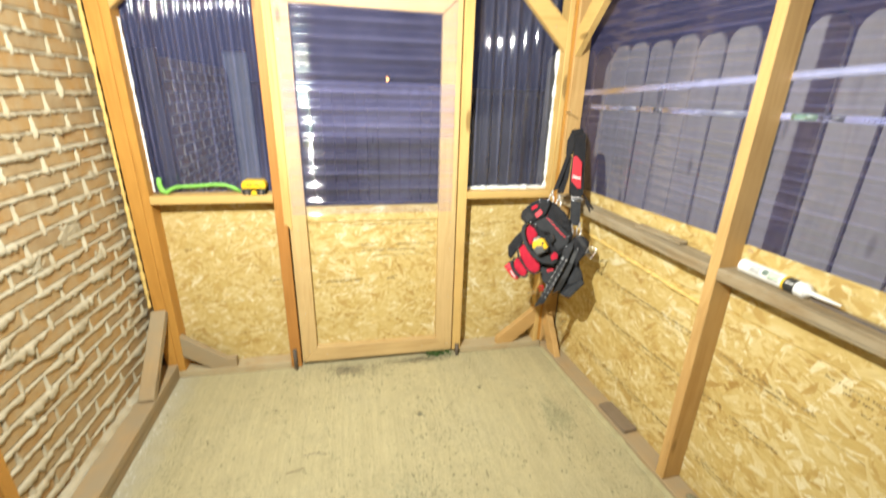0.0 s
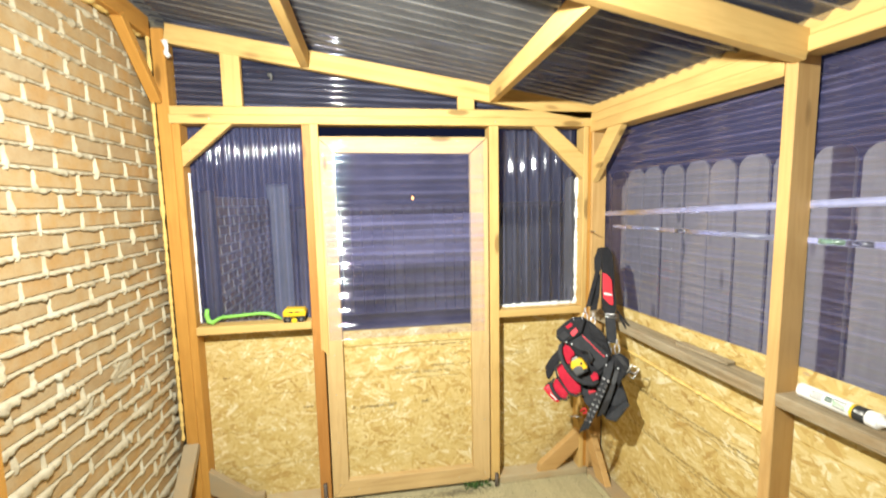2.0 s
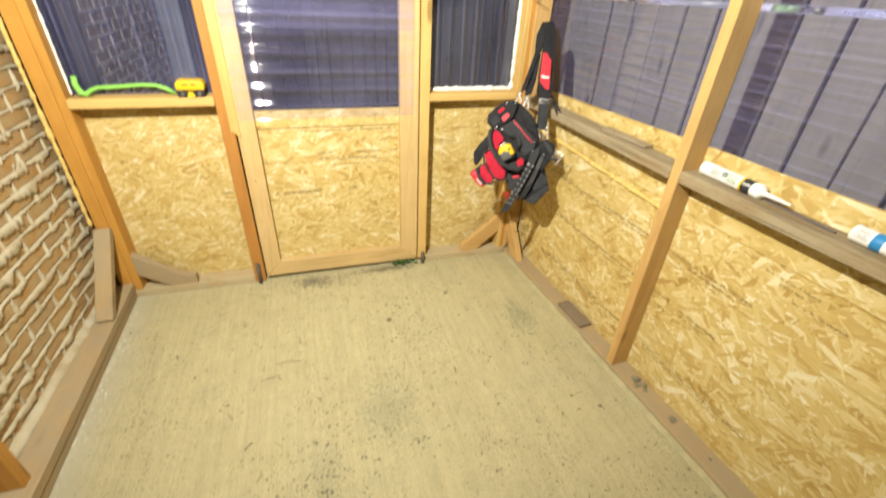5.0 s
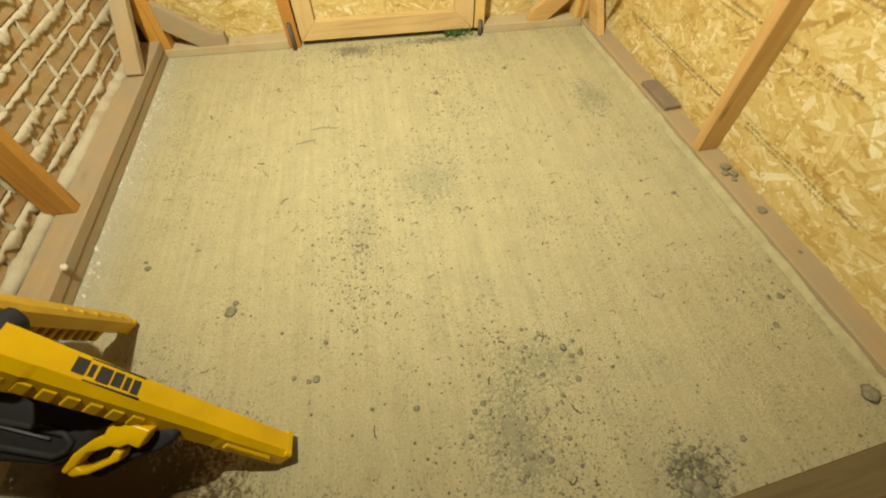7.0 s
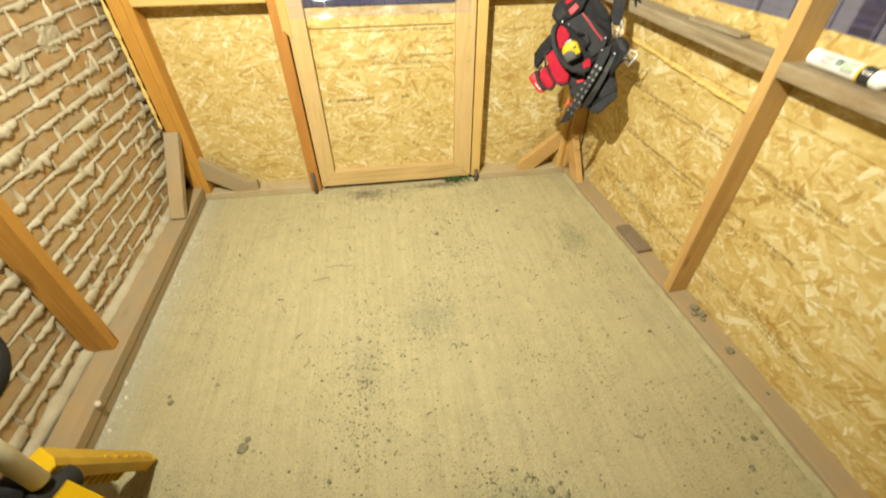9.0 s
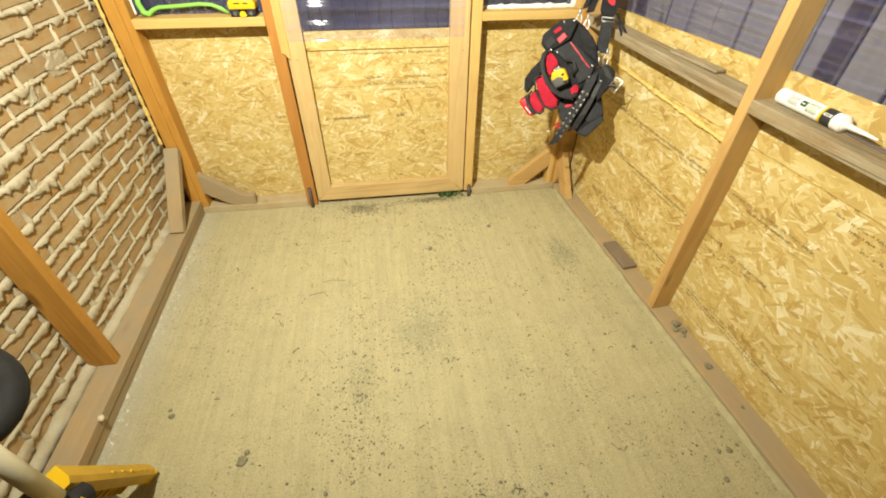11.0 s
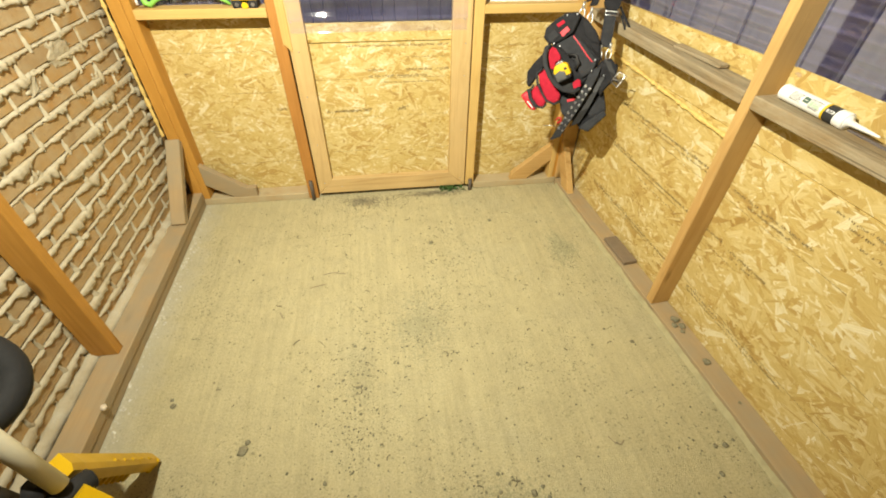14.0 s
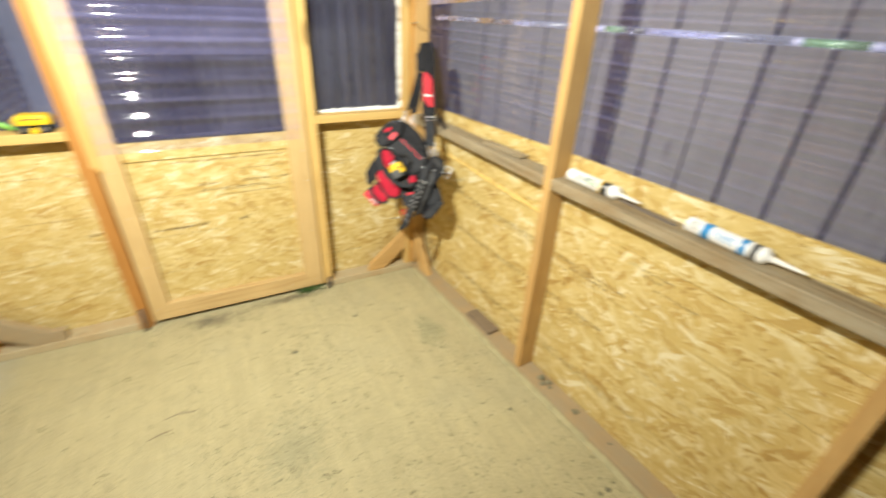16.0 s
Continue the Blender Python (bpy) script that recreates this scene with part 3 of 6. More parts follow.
r_board("top_plate", -0.10, 1.018, -0.004, 0.09, 2.0, 2.052, PINE)
r_board("top_plate", -0.10, 3.6, 0.0, 0.09, 2.052, 2.098, PINE)
r_board("top_plate", -0.10, 3.6, 0.004, 0.09, 2.098, 2.146, PINE)
for s0, s1 in ((-0.027, 1.018), (1.058, 2.06), (2.10, 3.10)):
    za, zb = (0.989, 0.974) if s0 < 1 else (0.976, 0.980)
    board("shelf_rail", on_right(s0, 0.043, za), on_right(s1, 0.043, zb), 0.09, 0.042, GREYWOOD, wr)
part("strand_board_strip", prism([(-0.02, 0.832), (1.04, 0.832), (1.04, 1.076), (-0.02, 1.052)], 0.09, 0.101), OSB, wr, "", RIGHT)
part("strand_board_strip", prism([(1.042, 0.832), (3.6, 0.832), (3.6, 1.12), (1.042, 1.072)], 0.09, 0.101), OSB, wr, "", RIGHT)
part("strand_board", cuboid((0, 0, 0), (3.62, 0.011, 0.81)), OSB, wr, "", RIGHT @ pose(-0.02, 0.09, 0.02))
strand_face(wr, 2.5, 0.79, RIGHT @ pose(-0.02, 0.09, 0.035), 25, 4200, 1.35)
strand_face(wr, 1.05, 0.222, RIGHT @ pose(-0.015, 0.09, 0.834), 26, 4200, 1.35)
strand_face(wr, 1.40, 0.246, RIGHT @ pose(1.044, 0.09, 0.834), 27, 4200, 1.35)
part("wall_sheet", corrugated(3.6, 1.06, 0.042, 0.0025, "h", 6, 0.014), HAZY, wr, "hazy clear corrugated plastic, ridges level", RIGHT @ pose(-0.04, 0.097, 0.99))

bm = bmesh.new()
low, high = [], []
for k in range(121):
    u = 0.02 * k
    lift = 0.026 + 0.010 * noise.noise((u * 6, 3.0, 0)) + 0.006 * noise.noise((u * 23, 1.0, 0))
    low.append(bm.verts.new((u, -0.010 - 0.006 * noise.noise((u * 9, 0, 2)), 0.001)))
    high.append(bm.verts.new((u, -0.0012, lift)))
for k in range(120):
    bm.faces.new((low[k], low[k + 1], high[k + 1], high[k]))
part("dust_fillet", bm, plain("settled_dust", (0.50, 0.45, 0.27), 0.95, 0, 0.3, 25, 0.1, 0.003), wr, "sandy dust banked against the plate", RIGHT, True)

board("rear_plate", (0.62, -0.275, 0.021), (1.50, -0.168, 0.021), 0.09, 0.042, wood("dark_olive_wood", (0.17, 0.125, 0.055), (0.09, 0.065, 0.03), 0.8), wr)

# ---- left side: sole plates, posts and the top beam against the brick ----
wl = thing("left_frame", None, "timber posts and doubled sole plate against a brick wall", "wall framing", kind="structure")
for z0, z1, dx in ((0.0, 0.046, 0.004), (0.046, 0.09, 0.0)):
    board("sole_plate", (LEFT_X - 0.05 - dx, 2.0, (z0 + z1) / 2), (LEFT_X + 0.05 - dx, -2.4, (z0 + z1) / 2), 0.098, z1 - z0, DUSTY, wl)
post("post", (-0.868, 0.885, 0.09), (-0.772, 0.925, 2.40), AMBER, wl)
post("post", (-0.85, -0.70, 0.09), (-0.755, -0.66, 2.40), AMBER, wl)
board("top_beam", (-0.85, 2.0, 2.46), (-0.80, -2.4, 2.46), 0.045, 0.09, AMBER, wl)
board("brace", (-0.80, 2.0, 0.42), (-0.80, 1.70, 0.09), 0.04, 0.07, DUSTY, wl, "", (1, 0, 0))
board("brace", (-0.822, 2.0, 2.13), (-0.836, 1.76, 2.42), 0.04, 0.046, AMBER, wl, "", (1, 0, 0))

# ---- roof ----
roof = thing("ceiling", None, "sloping rafters under dark see-through corrugated roof sheets", "roof", kind="structure")


def rafter(name, y0, y1, x0=-0.80, x1=1.46, h=0.088, lift=0.0):
    a = Vector((x0, (y0 + y1) / 2, ROOF(x0) - 0.012 - h / 2 + lift))
    b = Vector((x1, (y0 + y1) / 2, ROOF(x1) - 0.012 - h / 2 + lift))
    return board(name, a, b, y1 - y0, h, PINE, roof)


rafter("rafter", 2.0, 2.038, -0.77, 1.36)
board("rafter", (-0.80, 0.90, 2.531), (1.446, 0.90, 2.0726), 0.04, 0.09, PINE, roof)
rafter("rafter", -0.66, -0.62, -0.80, 1.55)
for px in (-0.145, 0.80):
    board("blocking", (px, 0.92, 2.40 - 0.204 * px - 0.028), (px, 2.0, ROOF(px) - 0.055), 0.04, 0.088, PINE, roof)
PITCH = math.atan(0.18)
part("roof_sheet", corrugated(4.6, 2.9, 0.068, 0.011), SMOKE, roof, "", Matrix.Translation((-0.96, -2.4, 2.568)) @ Matrix(((0, math.sin(PITCH), math.cos(PITCH)), (1, 0, 0), (0, math.cos(PITCH), -math.sin(PITCH)))).to_4x4())

# ---- closing wall behind the camera ----
wn = part("wall_front", cuboid((-0.96, -2.46, 0.0), (1.95, -2.40, 2.5)), OSB, None)
tagged(wn, "plain strand board wall closing the shed", "wall", kind="structure")


# ---- more mesh helpers ----
def tube(points, r, seg=8, closed=False, flat=1.0, bm=None):
    """A round (or flattened) bar swept along points."""
    bm = bm or bmesh.new()
    pts = [Vector(p) for p in points]
    n = len(pts)
    rings, ref = [], Vector((0.13, 0.21, 0.97))
    for i, p in enumerate(pts):
        a = pts[(i - 1) % n] if closed or i else p
        b = pts[(i + 1) % n] if closed or i < n - 1 else p
        d = (b - a).normalized()
        u = (ref - d * ref.dot(d)).normalized()
        ref = u
        v = d.cross(u)
        rr = r[i] if isinstance(r, (list, tuple)) else r
        rings.append([bm.verts.new(p + u * (rr * flat * math.cos(2 * math.pi * k / seg)) + v * (rr * math.sin(2 * math.pi * k / seg))) for k in range(seg)])
    for i in range(n if closed else n - 1):
        q, w = rings[i], rings[(i + 1) % n]
        for k in range(seg):
            bm.faces.new((q[k], q[(k + 1) % seg], w[(k + 1) % seg], w[k]))
    if not closed:
        bm.faces.new(rings[0])
        bm.faces.new(rings[-1])
    bmesh.ops.recalc_face_normals(bm, faces=bm.faces)
    return bm


def lathe(profile, seg=24, bm=None):
    """A turned shape about the local x axis from (x, radius) pairs."""
    bm = bm or bmesh.new()
    rings = [[bm.verts.new((x, r * math.cos(2 * math.pi * k / seg), r * math.sin(2 * math.pi * k / seg))) for k in range(seg)] for x, r in profile]
    for q, w in zip(rings, rings[1:]):
        for k in range(seg):
            bm.faces.new((q[k], q[(k + 1) % seg], w[(k + 1) % seg], w[k]))
    bm.faces.new(rings[0])
    bm.faces.new(rings[-1])
    bmesh.ops.recalc_face_normals(bm, faces=bm.faces)
    return bm


def slab(points, z0, z1, bevel=0.0, seg=2, bm=None):
    """An outline in the local xy plane, thickened from z0 to z1, with soft edges."""
    own = bmesh.new()
    f = own.faces.new([own.verts.new((x, y, z0)) for x, y in points])
    r = bmesh.ops.extrude_face_region(own, geom=[f])
    bmesh.ops.translate(own, verts=[v for v in r["geom"] if isinstance(v, bmesh.types.BMVert)], vec=(0, 0, z1 - z0))
    bmesh.ops.recalc_face_normals(own, faces=own.faces)
    if bevel:
        bmesh.ops.bevel(own, geom=list(own.edges), offset=bevel, segments=seg, affect="EDGES", profile=0.6)
    return own


def ribbon(points, across, thick, bm=None):
    """A strap along points; across: the half-width vector at each point or one for all."""
    bm = bm or bmesh.new()
    pts = [Vector(p) for p in points]
    rows = []
    for i, p in enumerate(pts):
        c = Vector(across[i] if isinstance(across, list) else across)
        d = (pts[min(i + 1, len(pts) - 1)] - pts[max(i - 1, 0)]).normalized()
        nrm = c.cross(d).normalized() * (thick / 2)
        rows.append([bm.verts.new(p + a) for a in (c + nrm, c - nrm, -c - nrm, -c + nrm)])
    for q, w in zip(rows, rows[1:]):
        for k in range(4):
            bm.faces.new((q[k], q[(k + 1) % 4], w[(k + 1) % 4], w[k]))
    bm.faces.new(rows[0])
    bm.faces.new(rows[-1])
    bmesh.ops.recalc_face_normals(bm, faces=bm.faces)
    return bm


def arc(cx, cy, r, a0, a1, n, z=0.0, ry=None):
    return [(cx + r * math.cos(radians(a0 + (a1 - a0) * k / n)), cy + (ry or r) * math.sin(radians(a0 + (a1 - a0) * k / n)), z) for k in range(n + 1)]


# ---- more materials ----
def brick_material(name, tint=1.0):
    m = Mat(name, 0.85, 0, 0.2)
    p = m.coords(jitter=23.0)
    r = m.t.nodes.new("ShaderNodeObjectInfo").outputs["Random"]
    c = m.ramp(r, (0.0, (0.41 * tint, 0.235 * tint, 0.085 * tint)), (0.4, (0.44 * tint, 0.275 * tint, 0.105 * tint)), (0.75, (0.40 * tint, 0.265 * tint, 0.12 * tint)), (1.0, (0.36 * tint, 0.25 * tint, 0.13 * tint)))
    n = m.noise(p, 16, 5)
    c = m.mix(m.ramp(n, (0.36, (0.1, 0.1, 0.1)), (0.66, (0.75, 0.75, 0.75))), c, (0.45 * tint, 0.355 * tint, 0.215 * tint))
    g = m.noise(p, 120, 4)
    c = m.mix(m.ramp(g, (0.55, (0, 0, 0)), (0.8, (0.5, 0.5, 0.5))), c, (0.22 * tint, 0.13 * tint, 0.08 * tint))
    return m.finish(c, m.math("ADD", n, m.math("MULTIPLY", g, 0.5)), 0.003, 0.6)


def mortar_material(name):
    m = Mat(name, 0.9, 0, 0.15)
    p = m.coords()
    n = m.noise(p, 9, 6, 0.65)
    c = m.ramp(n, (0.3, (0.37, 0.31, 0.20)), (0.5, (0.475, 0.42, 0.30)), (0.64, (0.51, 0.47, 0.355)), (0.78, (0.49, 0.49, 0.41)))
    g = m.noise(p, 220, 4)
    c = m.mix(m.ramp(g, (0.5, (0, 0, 0)), (0.8, (0.45, 0.45, 0.45))), c, (0.40, 0.35, 0.27))
    return m.finish(c, m.math("ADD", n, g), 0.003, 0.5)


BRICK = brick_material("tan_brick")
MORTAR = mortar_material("sand_mortar")
BLACK = cloth("black_nylon", (0.017, 0.017, 0.020))
GREYCLOTH = cloth("grey_nylon", (0.030, 0.031, 0.035))
RED = cloth("red_nylon", (0.40, 0.013, 0.034))
REDPANEL = plain("red_rubber", (0.58, 0.018, 0.035), 0.5)
LEATHER = plain("black_leather", (0.022, 0.022, 0.024), 0.6, 0, 0.3, 40)
YELLOW = plain("yellow_plastic", (0.78, 0.50, 0.02), 0.42, 0, 0.12, 12)
YELLOWPAINT = plain("yellow_enamel", (0.70, 0.43, 0.009), 0.38, 0, 0.22, 9)
RUBBER = plain("black_rubber", (0.02, 0.02, 0.021), 0.75, 0, 0.3, 30)
DARKGREY = plain("dark_grey_plastic", (0.10, 0.10, 0.10), 0.55)
CREAM = plain("cream_tube", (0.74, 0.69, 0.52), 0.45, 0, 0.10, 10)
WHITE = plain("white_plastic", (0.82, 0.82, 0.80), 0.4, 0, 0.05)
SILICONE = plain("white_sealant", (0.85, 0.85, 0.84), 0.35, 0, 0.08, 60, 0.4, 0.002)
BLUE = plain("blue_print", (0.03, 0.24, 0.55), 0.45)
INK = plain("black_ink", (0.03, 0.03, 0.03), 0.6)
GREENLABEL_INK = plain("dark_green_print", (0.035, 0.09, 0.055), 0.5)
GREENINK = plain("green_print", (0.16, 0.38, 0.12), 0.5)
LIME = plain("lime_plastic", (0.26, 0.62, 0.11), 0.42)
STONE = plain("grey_stone", (0.30, 0.275, 0.18), 0.95, 0, 0.5, 90, 0.1, 0.005)
STRIP = sheet_plastic("label_strip", (0.6, 0.6, 0.72), 0.25, 0.34, (0.60, 0.63, 0.95))
LEAF = plain("green_weed", (0.07, 0.14, 0.035), 0.6)

# ---- outside: fences, far wall, lamp ----
FENCE_D = 0.38


def picket_fence(name, length, height, m, label, step=0.155, width=0.144):
    """Dog-ear pickets with uneven gaps, nailed to rails on their far side."""
    f = thing(name, m, label, "fence")
    shapes = []
    for k in range(6):
        w, h = width - 0.003 * (k % 3), height + 0.010 * noise.noise((k * 2.3, 1.7, 0))
        bm = prism([(0, 0.02), (w, 0.02), (w, h - 0.052), (w - 0.012, h - 0.022), (w - 0.038, h), (0.036, h - 0.003), (0.011, h - 0.024), (0, h - 0.05)], 0, 0.016, 0.002)
        shapes.append(meshed("picket", bm, FENCEWOOD))
    n = int(length / step)
    for i in range(n):
        ob = new("picket", shapes[(i * 5 + 2) % 6])
        ob.parent = f
        ob.matrix_basis = pose(i * step + 0.004 * noise.noise((i * 1.9, 3.3, 0)), 0.005 * noise.noise((i * 2.7, 0.4, 0)), 0, 0, 0.35 * noise.noise((i * 3.1, 8.8, 0)), 0)
    for z in (0.30, 0.94, 1.58):
        part("fence_rail", cuboid((0, 0.022, z), (length, 0.06, z + 0.085), 0.003), DARKWOOD, f)
    for k in range(int(length / 2.4) + 1):
        part("fence_post", cuboid((2.4 * k + 0.05, 0.062, -0.06), (2.4 * k + 0.14, 0.15, height - 0.05), 0.004), DARKWOOD, f)
    return f


picket_fence("side_fence", 5.1, 1.86, RIGHT @ pose(-1.017, FENCE_D, -0.05), "weathered grey dog-ear picket fence close outside the wall")
picket_fence("back_fence", 6.0, 1.62, pose(-1.6, 6.2, -0.05), "weathered grey picket fence across the dark yard")
far_lamp = thing("porch_lamp", pose(0.72, 6.3, 1.70), "small warm lamp glowing in the dark yard", "lamp")
glow = Mat("warm_bulb")
glow.b.inputs["Emission Color"].default_value = (1, 0.42, 0.10, 1)
glow.b.inputs["Emission Strength"].default_value = 7
part("bulb", lathe([(-0.03, 0.003), (-0.022, 0.013), (0, 0.018), (0.02, 0.013), (0.03, 0.003)], 12), glow.finish((0.8, 0.6, 0.4)), far_lamp, "", pose(0, 0, 0, 0, 90, 0), True)
part("lamp_cap", lathe([(0, 0.05), (0.02, 0.045), (0.05, 0.012)], 12), DARKGREY, far_lamp, "", pose(0, 0, 0.035, 0, -90, 0))
part("lamp_pole", tube([(0, 0.06, -1.76), (0, 0.06, 0.05), (0, 0.0, 0.07)], 0.015), DARKGREY, far_lamp)
yard_board = part("yard_panel", cuboid((-0.02, 0, 0), (0.20, 0.03, 1.92), 0.004), plain("blue_grey_paint", (0.30, 0.34, 0.42), 0.6), None, m=pose(-0.955, 4.55, -0.06))
tagged(yard_board, "upright blue-grey painted board at the end of the brick wall", "board")

bolt = part("cable_hook", tube([(0, 0.012, 0), (0, -0.004, 0), (0.004, -0.014, 0.006), (0.012, -0.016, 0.004), (0.012, -0.012, -0.02), (0.004, -0.012, -0.026)], [0.004, 0.009, 0.010, 0.008, 0.005, 0.003], 8), DARKGREY, None, m=pose(-0.325, 2.052, 2.27), smooth=True)
tagged(bolt, "small dark hook poking through the gable sheet", "hook")

# ---- items on the sills and shelf rail ----
pry = thing("pry_bar", pose(-0.70, 2.045, 1.032), "lime green bent flat bar lying on the window sill", "pry bar")
part("bar", tube([(0.004, 0, 0.082), (0.000, 0, 0.05), (0.008, 0, 0.018), (0.028, 0, 0.010), (0.05, 0, 0.026), (0.075, 0, 0.036), (0.16, 0, 0.040), (0.25, 0, 0.046), (0.30, 0, 0.042), (0.335, 0, 0.028), (0.365, 0.0, 0.008)], [0.010, 0.012, 0.013, 0.012, 0.009, 0.008, 0.008, 0.008, 0.008, 0.009, 0.006], 10), LIME, pry, "", None, True)
bat = thing("battery_pack", pose(-0.262, 2.03, 1.032), "yellow and black power-tool battery standing on the window sill", "battery")
part("body", slab([(-0.056, 0.030), (-0.058, 0.055), (-0.046, 0.070), (0.046, 0.068), (0.058, 0.052), (0.056, 0.030)], -0.035, 0.035, 0.005), YELLOW, bat, "yellow plastic top", pose(0, 0, 0, 90, 0, 0), True)
part("base", slab([(-0.054, 0.0), (-0.056, 0.032), (-0.02, 0.034), (-0.014, 0.018), (0.014, 0.018), (0.02, 0.034), (0.056, 0.032), (0.052, 0.0)], -0.036, 0.036, 0.004), RUBBER, bat, "black ribbed base", pose(0, 0, 0, 90, 0, 0), True)
part("badge", slab([(-0.016, 0.008), (-0.008, 0.024), (0.008, 0.024), (0.016, 0.008), (0.008, 0.0), (-0.008, 0.0)], 0.0365, 0.040, 0.001), YELLOW, bat, "", pose(0, 0, 0, 90, 0, 0))
for x in (-0.034, 0.034):
    part("contact", lathe([(0, 0.008), (0.003, 0.008)], 12), STEEL, bat, "bright metal contact", pose(x, -0.038, 0.015, 0, 0, 90))
for x in (-0.018, 0.018):
    part("lettering", cuboid((x - 0.012, -0.0368, 0.052), (x + 0.012, -0.0352, 0.057)), INK, bat)


def caulk_tube(s, label, bands, texts, turn):
    """A cartridge lying along the shelf rail, nozzle towards the room's near end."""
    c = thing("sealant_tube", RIGHT @ pose(s, 0.056, 1.0205, 0, 0, turn) @ Matrix.Diagonal((1, 0.88, 0.88, 1)), label, "sealant tube", "sealant tubes on the shelf rail")
    part("barrel", lathe([(0.0, 0.022), (0.001, 0.0252), (0.005, 0.0258), (0.009, 0.0248), (0.196, 0.0248), (0.2, 0.0258), (0.212, 0.0258), (0.215, 0.022)], 28), WHITE, c, "", None, True)
    part("shoulder", lathe([(0.2145, 0.020), (0.217, 0.0185), (0.220, 0.011), (0.226, 0.0095)], 20), WHITE, c, "", None, True)
    part("nozzle", lathe([(0.222, 0.0092), (0.30, 0.0032), (0.302, 0.0025)], 14), WHITE, c, "tapered white nozzle", None, True)
    for x0, x1, mt in bands:
        part("band", lathe([(x0, 0.0249), (x0 + 0.001, 0.02515), (x1 - 0.001, 0.02515), (x1, 0.0249)], 28), mt, c, "", None, True)
    for x0, x1, a, mt, half in texts:
        # printing that wraps part of the barrel
        bm = bmesh.new()
        rows = [[bm.verts.new((x, 0.0254 * math.cos(radians(a + da + 28)), 0.0254 * math.sin(radians(a + da + 28)))) for x in (x0, x1)] for da in (-half, -half / 3, half / 3, half)]
        for q, w in zip(rows, rows[1:]):
            bm.faces.new((q[0], q[1], w[1], w[0]))
        part("print", bm, mt, c)
    return c


def words(x0, x1, angles, mt, half=2.0, seed=1):
    """Lines of short unreadable words along the barrel."""
    r, out = random.Random(seed), []
    for a in angles:
        x = x0 + r.uniform(0, 0.004)
        while x < x1 - 0.004:
            w = min(r.uniform(0.004, 0.011), x1 - x)
            out.append((x, x + w, a, mt, half))
            x += w + 0.002
    return out


caulk_tube(1.095, "white sealant tube with yellow and black bands on the shelf rail", ((0.148, 0.155, YELLOW), (0.155, 0.186, INK)),
           words(0.040, 0.078, (100, 109, 118, 127, 136, 145, 154), INK, 2.2, 2) + [(0.084, 0.103, 120, GREENLABEL_INK, 20), (0.088, 0.098, 122, WHITE, 3)] + words(0.104, 0.142, (98, 106, 150, 158), INK, 2.4, 3) + words(0.104, 0.140, (118, 130, 140), GREENINK, 3.6, 4) + [(0.160, 0.182, 122, WHITE, 9), (0.163, 0.179, 122, INK, 6)], -1.5)
caulk_tube(1.555, "white sealant tube with a broad blue band on the shelf rail", ((0.048, 0.072, BLUE), (0.150, 0.168, BLUE), (0.178, 0.196, DARKGREY)),
           words(0.010, 0.042, (100, 108, 116, 124, 132, 140, 148, 156), DARKGREY, 1.7, 5) + words(0.080, 0.142, (104, 148, 157), BLUE, 2, 6) + words(0.082, 0.138, (118, 132), BLUE, 4.5, 7) + words(0.153, 0.165, (115, 130), WHITE, 3, 8), -2.5)
stick = part("flat_stick", cuboid((0, -0.005, 0), (0.21, 0.005, 0.005), 0.001), DARKWOOD, None, m=RIGHT @ pose(1.315, 0.062, 0.998, 0, 0, -4))
tagged(stick, "thin dark ribbed stick lying on the shelf rail", "stick")
shim = part("wood_shim", cuboid((0, -0.02, 0), (0.25, 0.02, 0.012), 0.002), GREYWOOD, None, m=RIGHT @ pose(0.585, 0.055, 1.001, 0, 0, 2))
tagged(shim, "short weathered board offcut lying on the shelf rail", "offcut")
offcut = part("wood_offcut", cuboid((0, -0.036, 0), (0.20, 0.036, 0.02), 0.003), plain("dark_dirty_wood", (0.22, 0.165, 0.11), 0.85), None, m=RIGHT @ pose(0.60, 0.043, 0.042, 0, 0, 1))
tagged(offcut, "dark dirty board offcut lying on the sole plate", "offcut")

# ---- tool rig hanging in the corner ----
way = Vector((0.418, 0.846, -0.33)).normalized()
side = Vector((way.y, -way.x, 0)).normalized()
rise = side.cross(way)
RIG = Matrix((side, rise, -way)).transposed().to_4x4()
RIG.translation = Vector((1.153, 1.639, 0.84))
rig = thing("tool_belt", RIG, "black and red tool-belt rig with braces hanging in the corner", "tool belt")


def P(x, y, z=0.0):
    """Millimetres from the rig's upper left to its local metres."""
    return ((x - 305) * 0.00094, (688 - y) * 0.00096, z)


def Q(*pts):
    return [P(x, y)[:2] for x, y in pts]


def B(x, y, z=0.0):
    """A place on the bag's own drawing to the rig's local metres."""
    return (0.000814 * x + 0.000174 * y - 0.3168, 0.0000965 * x - 0.000771 * y + 0.2582, z)


def bag(*pts):
    return [B(x, y)[:2] for x, y in pts]


def padded(pts, z0, z1, soft=0.008, swell=0.006):
    """A stuffed cloth shape: rounded edges and a slightly uneven, swelling front."""
    bm = slab(bag(*pts), z0, z1, soft, 3)
    bmesh.ops.triangulate(bm, faces=[f for f in bm.faces if len(f.verts) > 4])
    bmesh.ops.subdivide_edges(bm, edges=[e for e in bm.edges if e.calc_length() > 0.018], cuts=2, use_grid_fill=True)
    for v in bm.verts:
        k = max(0.0, (v.co.z - z0) / (z1 - z0))
        v.co.z += k * swell * (noise.noise((v.co.x * 26, v.co.y * 26, z1 * 40)) + 0.5 * noise.noise((v.co.x * 70, v.co.y * 70, z1 * 10)))
    return bm


